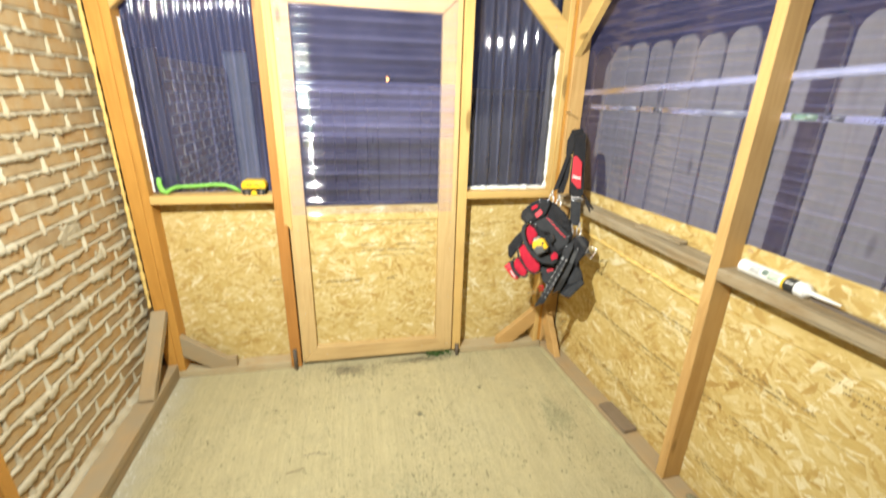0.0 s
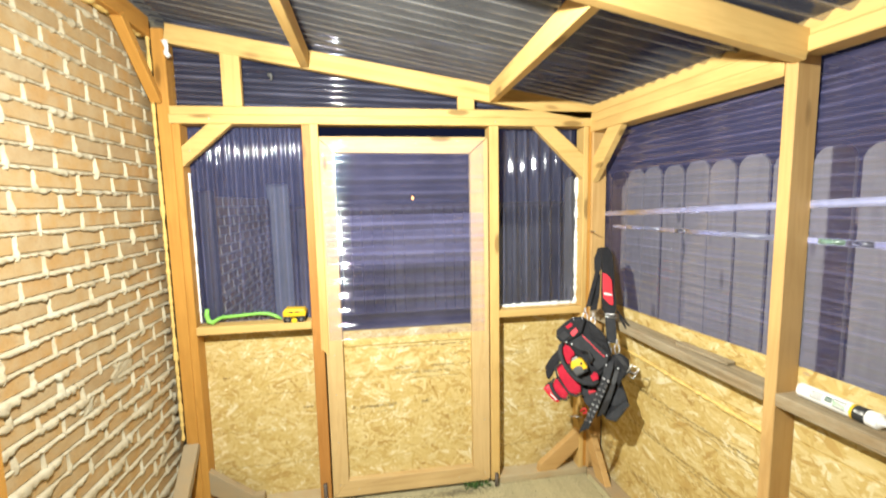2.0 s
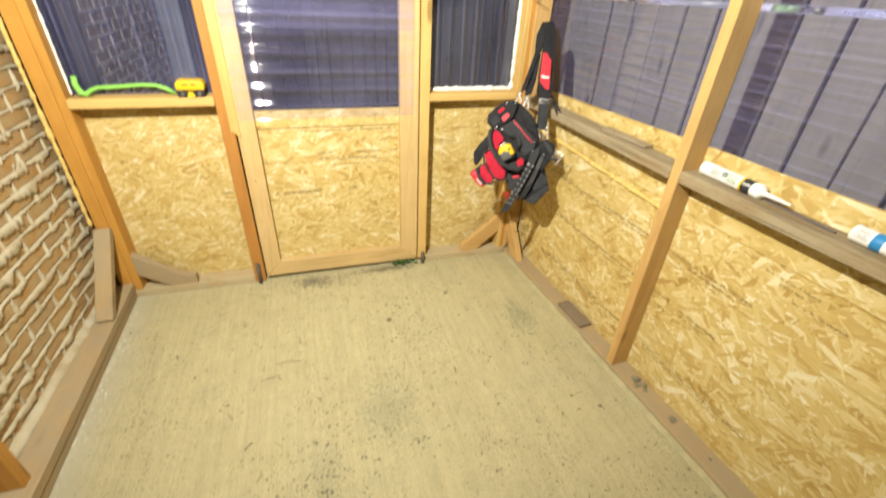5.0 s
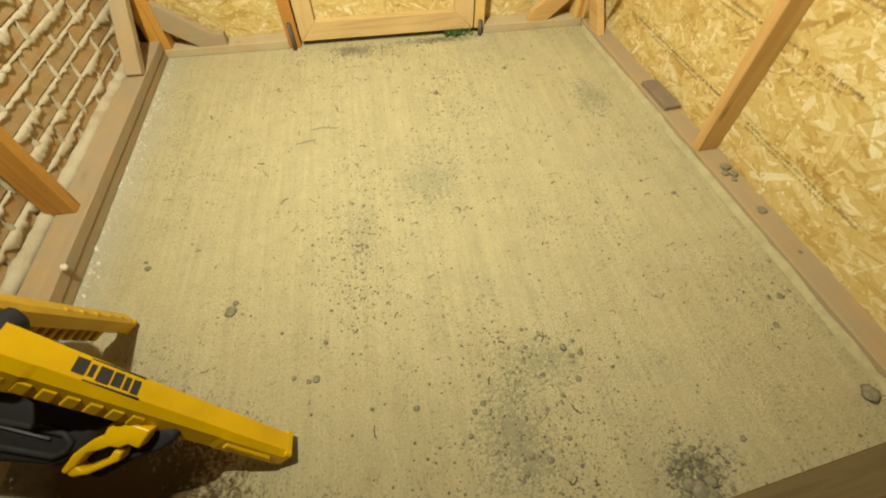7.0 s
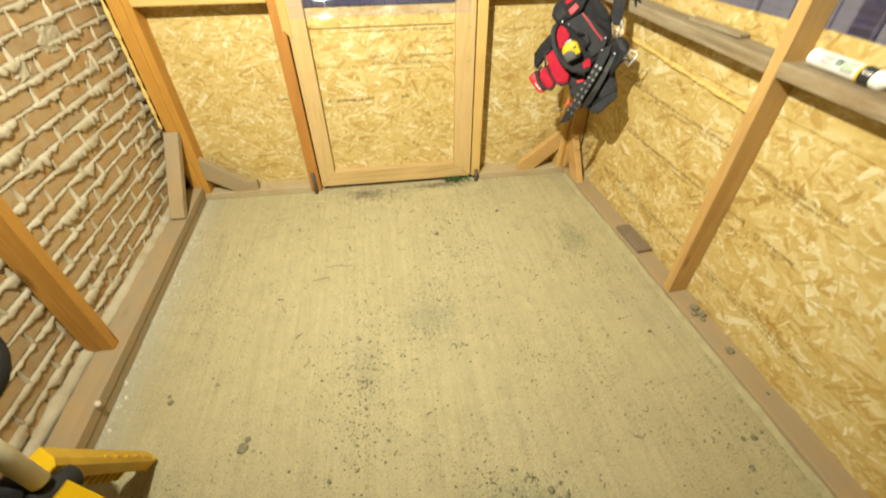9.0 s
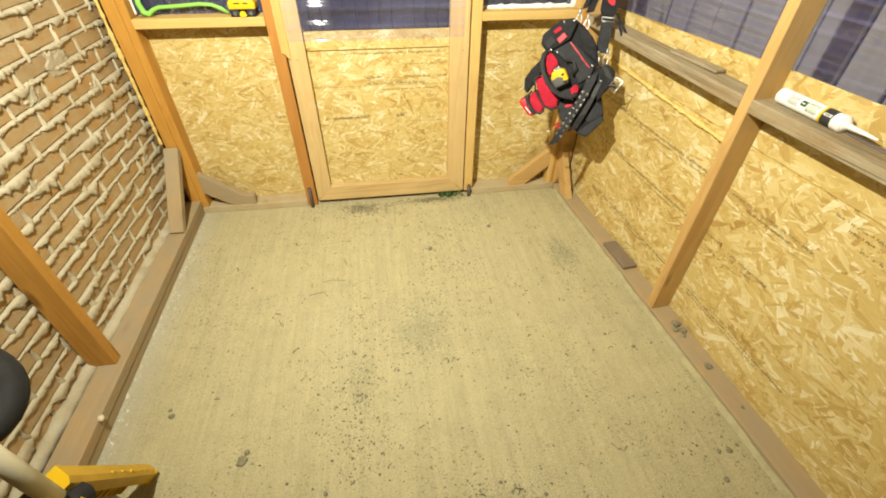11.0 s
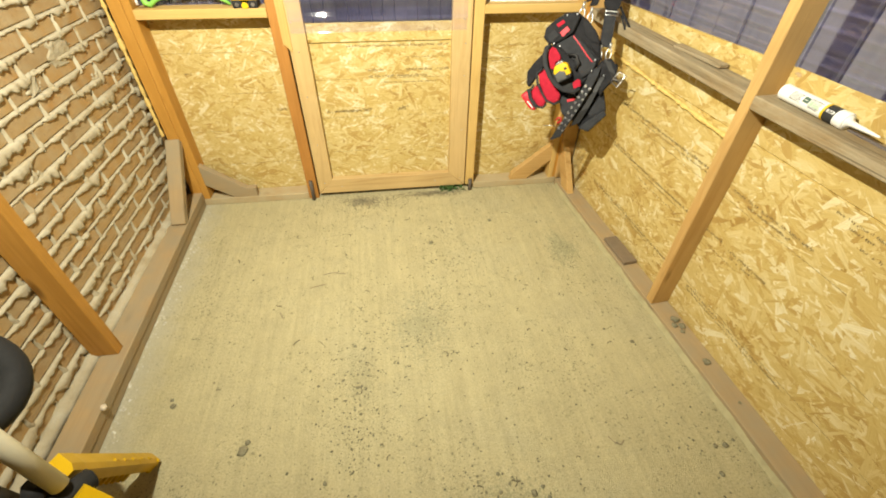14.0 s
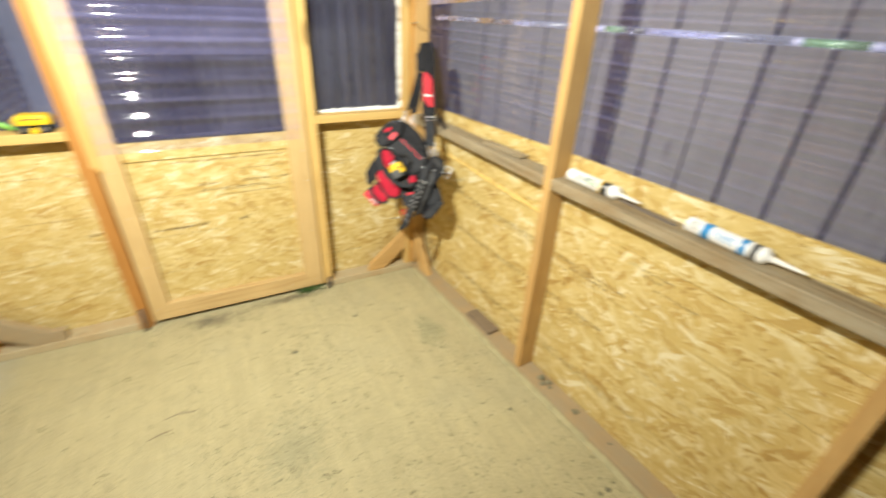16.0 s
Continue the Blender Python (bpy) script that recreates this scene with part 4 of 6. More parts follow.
part("main_pouch", padded(((215, 250), (262, 150), (300, 92), (355, 88), (400, 125), (450, 190), (466, 240), (470, 330), (430, 400), (360, 470), (300, 482), (250, 330)), -0.075, 0.030, 0.014), BLACK, rig, "black padded nylon pouch", None, True)
part("back_panel", padded(((245, 478), (355, 462), (448, 400), (486, 480), (420, 600), (340, 664), (290, 645), (258, 590)), -0.095, -0.012, 0.010), BLACK, rig, "", None, True)
part("top_pocket", padded(((178, 210), (190, 165), (240, 125), (290, 95), (352, 90), (368, 112), (332, 190), (285, 222), (240, 242), (200, 245)), 0.026, 0.054, 0.009), BLACK, rig, "black flap pocket", None, True)
part("pocket_patch", padded(((195, 205), (235, 175), (258, 205), (215, 238)), 0.050, 0.058, 0.003, 0.002), GREYCLOTH, rig, "", None, True)
part("red_tab", slab(bag((245, 150), (280, 128), (290, 142), (255, 164)), 0.052, 0.058, 0.001), RED, rig, "small dark red tab")
part("red_tab", slab(bag((262, 190), (299, 160), (314, 180), (276, 213)), 0.052, 0.059, 0.001), REDPANEL, rig, "bright red rubber tab")
part("front_pocket", padded(((238, 248), (332, 200), (400, 262), (452, 332), (430, 386), (372, 422), (335, 335), (272, 272)), 0.026, 0.044, 0.006), GREYCLOTH, rig, "dark grey front pocket", None, True)
part("zip", ribbon([B(330, 207, 0.046), B(362, 250, 0.048), B(395, 300, 0.048), B(426, 338, 0.046)], (0.0016, 0.0016, 0), 0.002), REDPANEL, rig, "thin red zip")
part("side_gusset", padded(((372, 118), (400, 128), (450, 195), (462, 250), (430, 240), (388, 205)), 0.016, 0.036, 0.005), BLACK, rig, "", None, True)
part("side_strap", ribbon([B(388, 232, 0.045), B(425, 272, 0.052), B(468, 318, 0.040)], (0.011, -0.012, 0), 0.004), BLACK, rig)
part("side_flap", padded(((78, 388), (120, 335), (165, 292), (205, 270), (206, 330), (150, 380), (118, 430), (86, 470), (74, 450)), -0.045, 0.012, 0.007), BLACK, rig, "", None, True)
open_pouch = part("open_pouch", padded(((192, 290), (215, 262), (262, 300), (300, 380), (345, 440), (362, 482), (318, 500), (262, 480), (220, 430), (196, 360)), 0.010, 0.040, 0.006, 0.002), RUBBER, rig, "open black pouch", None, True)
part("lining", padded(((203, 268), (216, 256), (240, 266), (264, 302), (266, 322), (238, 342), (232, 378), (212, 372), (200, 315)), 0.036, 0.052, 0.004, 0.003), RED, open_pouch, "red nylon lining", None, True)
part("lining", padded(((326, 448), (352, 424), (368, 432), (370, 462), (348, 484), (332, 476)), 0.036, 0.050, 0.004, 0.003), RED, open_pouch, "red nylon lining", None, True)
part("rim", tube([B(x, y, z) for x, y, z in ((212, 252, 0.052), (194, 268, 0.066), (184, 305, 0.080), (190, 360, 0.088), (212, 415, 0.094), (240, 455, 0.096), (280, 482, 0.094), (325, 492, 0.086), (362, 478, 0.070))], 0.0105, 8, flat=0.8), GREYCLOTH, open_pouch, "black bound rim", None, True)
part("tool_loop", tube([B(305, 300, 0.05), B(345, 305, 0.066), B(360, 345, 0.064), B(340, 375, 0.055)], 0.006, 8), LEATHER, rig, "black tool loop", None, True)
for pts, z, mt, mark in ((((144, 392), (176, 374), (205, 392), (226, 440), (262, 508), (256, 540), (226, 556), (186, 540), (152, 455)), 0.052, RED, "rounded red nylon pocket"), (((105, 492), (126, 460), (146, 466), (160, 510), (186, 545), (166, 578), (136, 570), (110, 530)), 0.056, RED, "rounded red nylon pocket"), (((44, 515), (90, 484), (106, 540), (136, 580), (116, 600), (92, 588)), 0.060, REDPANEL, "glossy red rubber panel")):
    pk = part("red_pocket", padded(pts, -0.02, z, 0.010, 0.004), mt, rig, mark, None, True)
    part("backing", padded([(x + 10, y - 12) for x, y in pts], -0.035, z - 0.014, 0.008), BLACK, pk, "black nylon back", None, True)
for pts in (((170, 372), (140, 395), (142, 450), (165, 500), (188, 542), (226, 560), (262, 545)), ((122, 456), (98, 490), (106, 535), (132, 574), (166, 582), (186, 562)), ((88, 480), (96, 530), (118, 572), (136, 584))):
    part("binding", tube([B(x, y, 0.062) for x, y in pts], 0.0052, 6), GREYCLOTH, rig, "black edge binding", None, True)
part("panel_line", slab(bag((82, 548), (87, 545), (113, 580), (109, 583)), 0.062, 0.0665), WHITE, rig)
part("inner_pocket", padded(((255, 520), (330, 488), (352, 520), (332, 600), (292, 642), (262, 604)), -0.02, 0.028, 0.009), GREYCLOTH, rig, "grey nylon pocket", None, True)
part("red_tag", slab(bag((295, 536), (336, 524), (339, 538), (300, 549)), 0.026, 0.033), REDPANEL, rig, "small red tag")
part("red_pull", tube([B(232, 655, 0.004), B(245, 640, 0.012), B(262, 636, 0.012), B(262, 660, 0.008), B(240, 668, 0.004)], 0.004, 6), REDPANEL, rig, "red cord pull", None, True)
part("clip_wire", tube([B(165, 686, 0.0), B(205, 684, 0.004), B(235, 690, 0.0)], 0.0025, 6), STEEL, rig, "bright wire clip", None, True)
part("lower_pouch", padded(((330, 655), (372, 568), (440, 470), (492, 490), (505, 596), (490, 642), (404, 712), (368, 700)), -0.09, -0.004, 0.014, 0.010), BLACK, rig, "black nylon pouch behind the belt", None, True)
part("pocket_front", padded(((356, 694), (420, 640), (492, 592), (507, 618), (410, 714)), -0.008, 0.020, 0.007), GREYCLOTH, rig, "", None, True)
part("fold", padded(((400, 610), (470, 520), (498, 540), (500, 590), (425, 640)), -0.01, 0.006, 0.008, 0.008), GREYCLOTH, rig, "", None, True)
part("second_belt", ribbon([B(466, 420, 0.020), B(430, 500, 0.030), B(385, 590, 0.030), B(335, 675, 0.018)], (0.020, 0.012, 0), 0.006), LEATHER, rig, "black leather belt")
belt = part("belt", ribbon([B(445, 372, 0.03), B(428, 420, 0.048), B(392, 488, 0.060), B(345, 570, 0.060), B(282, 672, 0.050), B(228, 756, 0.030)], [(0.021, 0.011, 0)] * 6, 0.006), GREYCLOTH, rig, "black leather belt end with metal eyelets")
for k in range(9):
    u = k / 8
    cx, cy = 405 + (262 - 405) * u, 470 + (698 - 470) * u
    for ox, oy in ((-11, -6), (10, 8)):
        x, y, z = B(cx + ox, cy + oy, 0.066 - 0.020 * max(0, u - 0.4))
        ring = [(x + 0.0042 * math.cos(q * math.pi / 4), y + 0.0042 * math.sin(q * math.pi / 4), z) for q in range(8)]
        part("eyelet", tube(ring, 0.0012 if k > 0 else 0.0026, 5, True), STEEL, belt, "bright metal eyelet" if k == 0 else "", None, True)
part("belt_wrap", padded(((432, 398), (470, 332), (520, 318), (560, 360), (546, 430), (500, 470), (470, 520), (452, 470)), -0.03, 0.024, 0.012, 0.008), BLACK, rig, "", None, True)
part("strap_keeper", ribbon([B(500, 330, 0.026), B(530, 395, 0.030), B(545, 440, 0.022)], (0.016, -0.006, 0), 0.006), LEATHER, rig, "", None)
part("buckle", tube([B(522, 438, 0.020), B(554, 468, 0.034), B(594, 410, 0.048), B(562, 390, 0.036)], 0.0034, 6, True), STEEL, rig, "bright steel roller buckle", None, True)
part("buckle_tongue", tube([B(528, 424, 0.022), B(575, 438, 0.044)], 0.0028, 6), STEEL, rig)
for x, y in ((232, 244), (300, 106), (350, 104), (262, 258), (440, 330), (484, 408), (424, 386)):
    part("rivet", lathe([(0, 0.0035), (0.0015, 0.003), (0.002, 0.001)], 8), STEEL, rig, "", Matrix.Translation(B(x, y, 0.056)) @ pose(0, 0, 0, 0, -90, 0))
part("shoulder_pad", ribbon([P(372, 190, -0.13), P(378, 110, -0.13), P(402, 60, -0.12), P(420, 100, -0.10), P(424, 200, -0.085), P(424, 300, -0.075), P(430, 400, -0.06), P(432, 425, -0.055)], [(0.014, 0, 0.004), (0.022, 0, 0.004), (0.026, 0.004, 0.0), (0.026, 0, -0.01), (0.028, 0, -0.01), (0.031, 0, -0.01), (0.033, 0, -0.01), (0.022, 0, -0.008)], 0.016), BLACK, rig, "black padded shoulder brace")
part("brace_panel", slab(Q((393, 212), (414, 216), (440, 246), (450, 378), (397, 382)), 0.0, 0.006, 0.001), REDPANEL, rig, "red rubber panel on the brace", Matrix.Translation((0, 0, -0.060)) @ pose(0, 0, 0, 2, 6, 0))
part("panel_mark", slab(Q((400, 316), (442, 322), (442, 330), (402, 326)), 0.006, 0.0072), WHITE, rig, "", Matrix.Translation((0, 0, -0.060)) @ pose(0, 0, 0, 2, 6, 0))
part("webbing", ribbon([P(432, 420, -0.055), P(436, 500, -0.04), P(440, 578, -0.02)], (0.024, 0, -0.006), 0.004), GREYCLOTH, rig, "grey adjuster webbing")
part("webbing", ribbon([P(374, 180, -0.13), P(350, 280, -0.12), P(322, 395, -0.07)], (0.011, 0.003, 0.004), 0.004), BLACK, rig)
part("webbing", ribbon([P(372, 200, -0.14), P(366, 320, -0.12), P(348, 412, -0.06)], (0.016, 0.003, 0.004), 0.004), BLACK, rig)
part("slider", tube([P(408, 430, -0.045), P(466, 430, -0.05), P(466, 446, -0.05), P(408, 446, -0.045)], 0.003, 6, True), STEEL, rig, "steel strap slider", None, True)
for cx, cy, z in ((424, 600, 0.0), (464, 585, -0.02), (306, 432, -0.03), (346, 452, -0.02)):
    hook = part("snap_hook", tube([P(cx + 12 * math.sin(2 * math.pi * k / 10), cy + 20 - 24 * math.cos(2 * math.pi * k / 10), z) for k in range(10)], 0.0032, 6, True), STEEL, rig, "bright steel snap hook", None, True)
    part("swivel", lathe([(-0.012, 0.004), (-0.010, 0.006), (0.010, 0.006), (0.014, 0.003)], 8), STEEL, hook, "", Matrix.Translation(P(cx, cy - 14, z)) @ pose(0, 0, 0, 0, 0, 90), True)
part("hanging_cord", tube([P(468, 405, -0.08), P(500, 450, -0.07), P(530, 488, -0.06), P(512, 495, -0.06), P(482, 440, -0.07)], 0.005, 6), BLACK, rig, "", None, True)
nail = part("nail", tube([(1.352, 1.99, 1.455), (1.335, 1.90, 1.462)], 0.003, 6), STEEL, None)
tagged(nail, "steel nail in the corner stud that holds the rig", "nail")
tape = thing("tape_measure", RIG @ Matrix.Translation(B(275, 388, 0.070)) @ pose(0, 0, 0, 8, -10, 33) @ Matrix.Scale(0.98, 4), "yellow and grey tape measure sitting in the open pouch", "tape measure")
part("case", slab([(-0.030, -0.034), (0.028, -0.034), (0.034, -0.02), (0.034, 0.022), (0.018, 0.036), (-0.02, 0.036), (-0.034, 0.016)], -0.018, 0.020, 0.005, 2), YELLOW, tape, "", None, True)
part("grip", slab([(-0.031, -0.030), (0.012, -0.032), (0.014, -0.002), (-0.006, 0.010), (-0.033, 0.004)], 0.016, 0.023, 0.003, 2), DARKGREY, tape, "grey rubber grip", None, True)
part("belt_clip", slab([(-0.012, 0.030), (0.020, 0.034), (0.016, 0.046), (-0.014, 0.044)], -0.004, 0.010, 0.002), STEEL, tape, "steel belt clip")
part("lower_grip", slab([(-0.030, -0.036), (0.030, -0.036), (0.034, -0.020), (-0.033, -0.014)], -0.019, 0.0215, 0.003, 2), RUBBER, tape, "black rubber base", None, True)
part("badge", slab([(0.014, 0.004), (0.026, 0.004), (0.026, 0.014), (0.014, 0.014)], 0.0185, 0.0215), INK, tape)

# ---- folding saw stand by the brick wall ----
stand = thing("saw_stand", pose(-0.40, 0.20, 0), "yellow and black folding tool stand with cream tube and rubber wheel", "tool stand")
S0 = Vector((-0.40, 0.20, 0))


def leg(name, a, b, w0, w1, h0, h1, up, label=""):
    """A tapered pressed-steel leg from a down to its foot at b, with a rolled edge and an end cap."""
    a, b = Vector(a) - S0, Vector(b) - S0
    x = (b - a).normalized()
    z = (Vector(up) - x * x.dot(Vector(up))).normalized()
    y = z.cross(x)
    m = Matrix((x, y, z)).transposed().to_4x4()
    m.translation = a
    length = (b - a).length
    bm = bmesh.new()
    cuts = [0.0, 0.10, 0.12, 0.3, 0.5, 0.7, 0.72, 0.98]
    rows = []
    for c in cuts:
        w, h = (w0 + (w1 - w0) * c) / 2, (h0 + (h1 - h0) * c) / 2
        k = 1.05 if c >= 0.72 or c <= 0.1 else 1.0
        ring = [(-w * k, -h), (-w * k, h * 0.45), (-w * 0.66 * k, h), (w * 0.66 * k, h), (w * k, h * 0.45), (w * k, -h), (w * 0.8, -h), (-w * 0.8, -h)]
        rows.append([bm.verts.new((length * c, p, q)) for p, q in ring])
    for q, r in zip(rows, rows[1:]):
        for k in range(8):
            bm.faces.new((q[k], q[(k + 1) % 8], r[(k + 1) % 8], r[k]))
    bm.faces.new(rows[0])
    bm.faces.new(rows[-1])
    bmesh.ops.recalc_face_normals(bm, faces=bm.faces)
    ob = part(name, bm, YELLOWPAINT, stand, label, m)
    w, h = w1 * 1.06 / 2, h1 * 1.04 / 2
    part("foot", cuboid((length * 0.97, -w, -h), (length * 1.005, w, h), 0.004), YELLOWPAINT, ob)
    part("foot_recess", cuboid((length * 1.003, -w * 0.62, -h * 0.6), (length * 1.008, w * 0.62, h * 0.6)), DARKGREY, ob, "dark socket in the foot")
    part("ridge", cuboid((length * 0.74, -w * 1.25, -h * 0.55), (length * 0.93, -w * 0.9, h * 0.1), 0.002), YELLOWPAINT, ob)
    return ob, length


big, blen = leg("leg", (-0.405, 0.176, 0.50), (-0.062, 0.068, 0.028), 0.080, 0.060, 0.072, 0.045, (0.55, 0.25, 0.8), "tapered yellow steel leg with a worn black maker's mark")
for k, (x0, x1, y0, y1) in enumerate(((0.19, 0.225, -0.028, 0.004), (0.233, 0.248, -0.026, 0.0), (0.257, 0.294, -0.03, 0.002), (0.30, 0.328, -0.028, 0.002), (0.335, 0.352, -0.028, 0.0), (0.359, 0.382, -0.03, 0.0), (0.18, 0.39, 0.008, 0.011), (0.18, 0.39, -0.037, -0.034))):
    part("mark", cuboid((x0 * blen, y0 + 0.012, 0.025), (x1 * blen, y1 + 0.012, 0.0368 - 0.0135 * (x0 + x1) / 2)), INK, big)
for k in range(7):
    c = 0.04 + 0.062 * k
    part("rib", cuboid((c * blen, -0.0425 + 0.010 * c, -0.03), ((c + 0.04) * blen, -0.036 + 0.010 * c, 0.002), 0.0025), YELLOWPAINT, big)
jaw, jlen = leg("leg", (-0.44, 0.240, 0.527), (-0.545, 0.476, 0.022), 0.046, 0.044, 0.05, 0.04, (0.5, -0.5, 0.3))
part("flange", cuboid((0.30 * jlen, -0.060, -0.022), (0.88 * jlen, -0.018, -0.006), 0.003), YELLOWPAINT, jaw)
for k in range(8):
    part("rib", cuboid(((0.34 + 0.065 * k) * jlen, -0.056, -0.007), ((0.365 + 0.065 * k) * jlen, -0.022, 0.004), 0.003), YELLOWPAINT, jaw)
for k in range(5):
    part("bump", cuboid(((0.40 + 0.11 * k) * jlen, 0.016, 0.0), ((0.45 + 0.11 * k) * jlen, 0.0255, 0.013), 0.004), YELLOWPAINT, jaw)
part("hub", lathe([(-0.04, 0.018), (-0.036, 0.024), (0.036, 0.024), (0.04, 0.018)], 18), RUBBER, stand, "black pivot hub", Matrix.Translation((-0.012, 0.008, 0.492)) @ pose(0, 0, 0, 0, 20, 60), True)
part("frame_tube", tube([Vector((-0.412, 0.203, 0.535)) - S0, Vector((-0.443, 0.223, 0.672)) - S0, Vector((-0.475, 0.244, 0.83)) - S0], [0.018, 0.0185, 0.0185], 16), CREAM, stand, "cream coated frame tube", None, True)
wheel = part("wheel", tube([(0, 0.062 * math.cos(2 * math.pi * k / 28), 0.062 * math.sin(2 * math.pi * k / 28)) for k in range(28)], 0.010, 8, True), WHITE, stand, "wheel with a pale spoked rim", Matrix.Translation(Vector((-0.538, 0.306, 0.752)) - S0) @ Vector((-0.643, 0.457, -0.615)).to_track_quat("X", "Z").to_matrix().to_4x4(), True)
part("hub", lathe([(-0.024, 0.012), (-0.022, 0.018), (0.022, 0.018), (0.024, 0.012)], 16), WHITE, wheel, "pale plastic hub", None, True)
for k in range(5):
    q = 2 * math.pi * k / 5
    part("spoke", tube([(0, 0.015 * math.cos(q), 0.015 * math.sin(q)), (0, 0.06 * math.cos(q), 0.06 * math.sin(q))], 0.006, 6), WHITE, wheel)
part("tyre", tube([(0, 0.088 * math.cos(2 * math.pi * k / 28), 0.088 * math.sin(2 * math.pi * k / 28)) for k in range(28)], 0.029, 12, True), RUBBER, wheel, "black rubber tyre", None, True)
FACE = Matrix(((0.9917, 0.1044, -0.0750), (-0.1286, 0.8054, -0.5786), (0.0, 0.5834, 0.8121))).to_4x4()
FACE.translation = Vector((-0.320, 0.078, 0.270)) - S0


def L(*pts):
    """Millimetres on the stand's lower bracket to local metres."""
    return [((x - 190) * 0.00109, (750 - y) * 0.00109) for x, y in pts]


# left end is lengthened out of view, added to throw shade on the floor
tray = part("tray", slab(L((-210, 570), (40, 655), (170, 684), (192, 700), (188, 728), (120, 784), (92, 802), (-220, 770)), -0.06, 0.0, 0.012, 2), RUBBER, stand, "black moulded bracket", FACE, True)
part("tray_rim", tube([(*q, 0.002) for q in L((-150, 690), (60, 730), (108, 742), (120, 756), (112, 772), (90, 782), (-150, 735))], 0.007, 8, True), RUBBER, tray, "", None, True)
part("tray_lip", tube([(*q, 0.004) for q in L((-40, 716), (40, 738), (84, 750))], 0.003, 6), DARKGREY, tray, "", None, True)
part("latch_guard", slab(L((112, 812), (150, 770), (230, 738), (262, 742), (290, 752), (286, 768), (262, 786), (215, 800), (150, 834), (128, 830)), -0.05, -0.022, 0.008, 2), RUBBER, stand, "black latch guard", FACE, True)
lever = part("latch_lever", slab(L((188, 728), (205, 718), (262, 738), (240, 770), (222, 762), (206, 768), (190, 765), (168, 772), (150, 775), (128, 800), (112, 812), (104, 806), (126, 776), (160, 752), (180, 745)), -0.024, 0.008, 0.004, 2), YELLOWPAINT, stand, "yellow latch lever with a square opening", FACE, True)
part("grip_bar", slab(L((112, 812), (128, 798), (140, 806), (185, 788), (196, 772), (210, 776), (204, 792), (150, 814), (122, 818)), -0.024, 0.006, 0.004, 2), YELLOWPAINT, lever, "", None, True)
part("back_leg", tube([Vector(p) - S0 for p in ((-0.45, 0.20, 0.55), (-0.70, 0.19, 0.02))], 0.022, 10), RUBBER, stand, "black rear leg", None, True)

# ---- sealant beads and foam ----
def bead(name, points, r, material, parent, label="", lump=0.5, seed=1, step=0.012):
    """An uneven squeezed bead along points."""
    pts = []
    for a, b in zip(points, points[1:]):
        a, b = Vector(a), Vector(b)
        n = max(1, int((b - a).length / step))
        pts += [a.lerp(b, k / n) for k in range(n)]
    pts.append(Vector(points[-1]))
    rr = [max(0.15 * r, r * (1 + lump * 1.6 * (0.6 * noise.noise((p.x * 23 + seed, p.y * 23, p.z * 23)) + 0.4 * noise.noise((p.x * 61 + seed, p.y * 61, p.z * 61))))) for p in pts]
    return part(name, tube(pts, rr, 7), material, parent, label, None, True)


bead("sealant_bead", [(-0.733, Y1 - 0.03, 1.80), (-0.733, Y1 - 0.03, 1.04)], 0.006, SILICONE, wb, "white sealant bead", 0.7, 3)
bead("sealant_bead", [(0.836, Y1 - 0.022, 1.036), (1.308, Y1 - 0.022, 1.036), (1.308, Y1 - 0.022, 1.76)], 0.011, SILICONE, wb, "white sealant bead", 0.8, 5, 0.006)
bead("sealant_bead", [(-0.765, 1.994, 2.40), (-0.758, 1.992, 2.37), (-0.762, 1.992, 2.345), (-0.75, 1.992, 2.33)], 0.011, SILICONE, wb, "torn scrap of white sealant", 0.9, 7, 0.006)
bead("foam_bead", [(-0.838, 1.994, 0.45), (-0.838, 1.994, 2.44)], 0.0085, FOAM, wl, "yellow expanding foam", 0.6, 9, 0.006)
bead("foam_bead", [(-0.868, 1.99, 2.43), (-0.862, 0.9, 2.43), (-0.85, 0.2, 2.43)], 0.022, FOAM, wl, "yellow expanding foam", 0.8, 12)
bead("foam_bead", [on_right(0.05, 0.085, 0.842), on_right(0.35, 0.085, 0.832), on_right(0.62, 0.085, 0.815), on_right(0.90, 0.084, 0.802), on_right(1.015, 0.084, 0.80)], 0.008, FOAM, wr, "yellow expanding foam", 0.9, 15, 0.006)

# ---- printed marks, labels and screws ----
def marks(name, parent, rows, m, material, seed):
    """Rows of short printed dashes that cannot be read: (x0, x1, z, height)."""
    rnd = random.Random(seed)
    bm = bmesh.new()
    for x0, x1, z, h in rows:
        x = x0
        while x < x1:
            w = rnd.uniform(0.0016, 0.0045)
            hh = h * rnd.uniform(0.6, 1.0)
            if rnd.random() < 0.82:
                z2 = z + rnd.uniform(-0.2, 0.2) * h
                bm.faces.new([bm.verts.new(p) for p in ((x, 0, z2), (x + w, 0, z2), (x + w, 0, z2 + hh), (x, 0, z2 + hh))])
            x += w + rnd.uniform(0.0012, 0.003)
    return part(name, bm, material, parent, "", m)


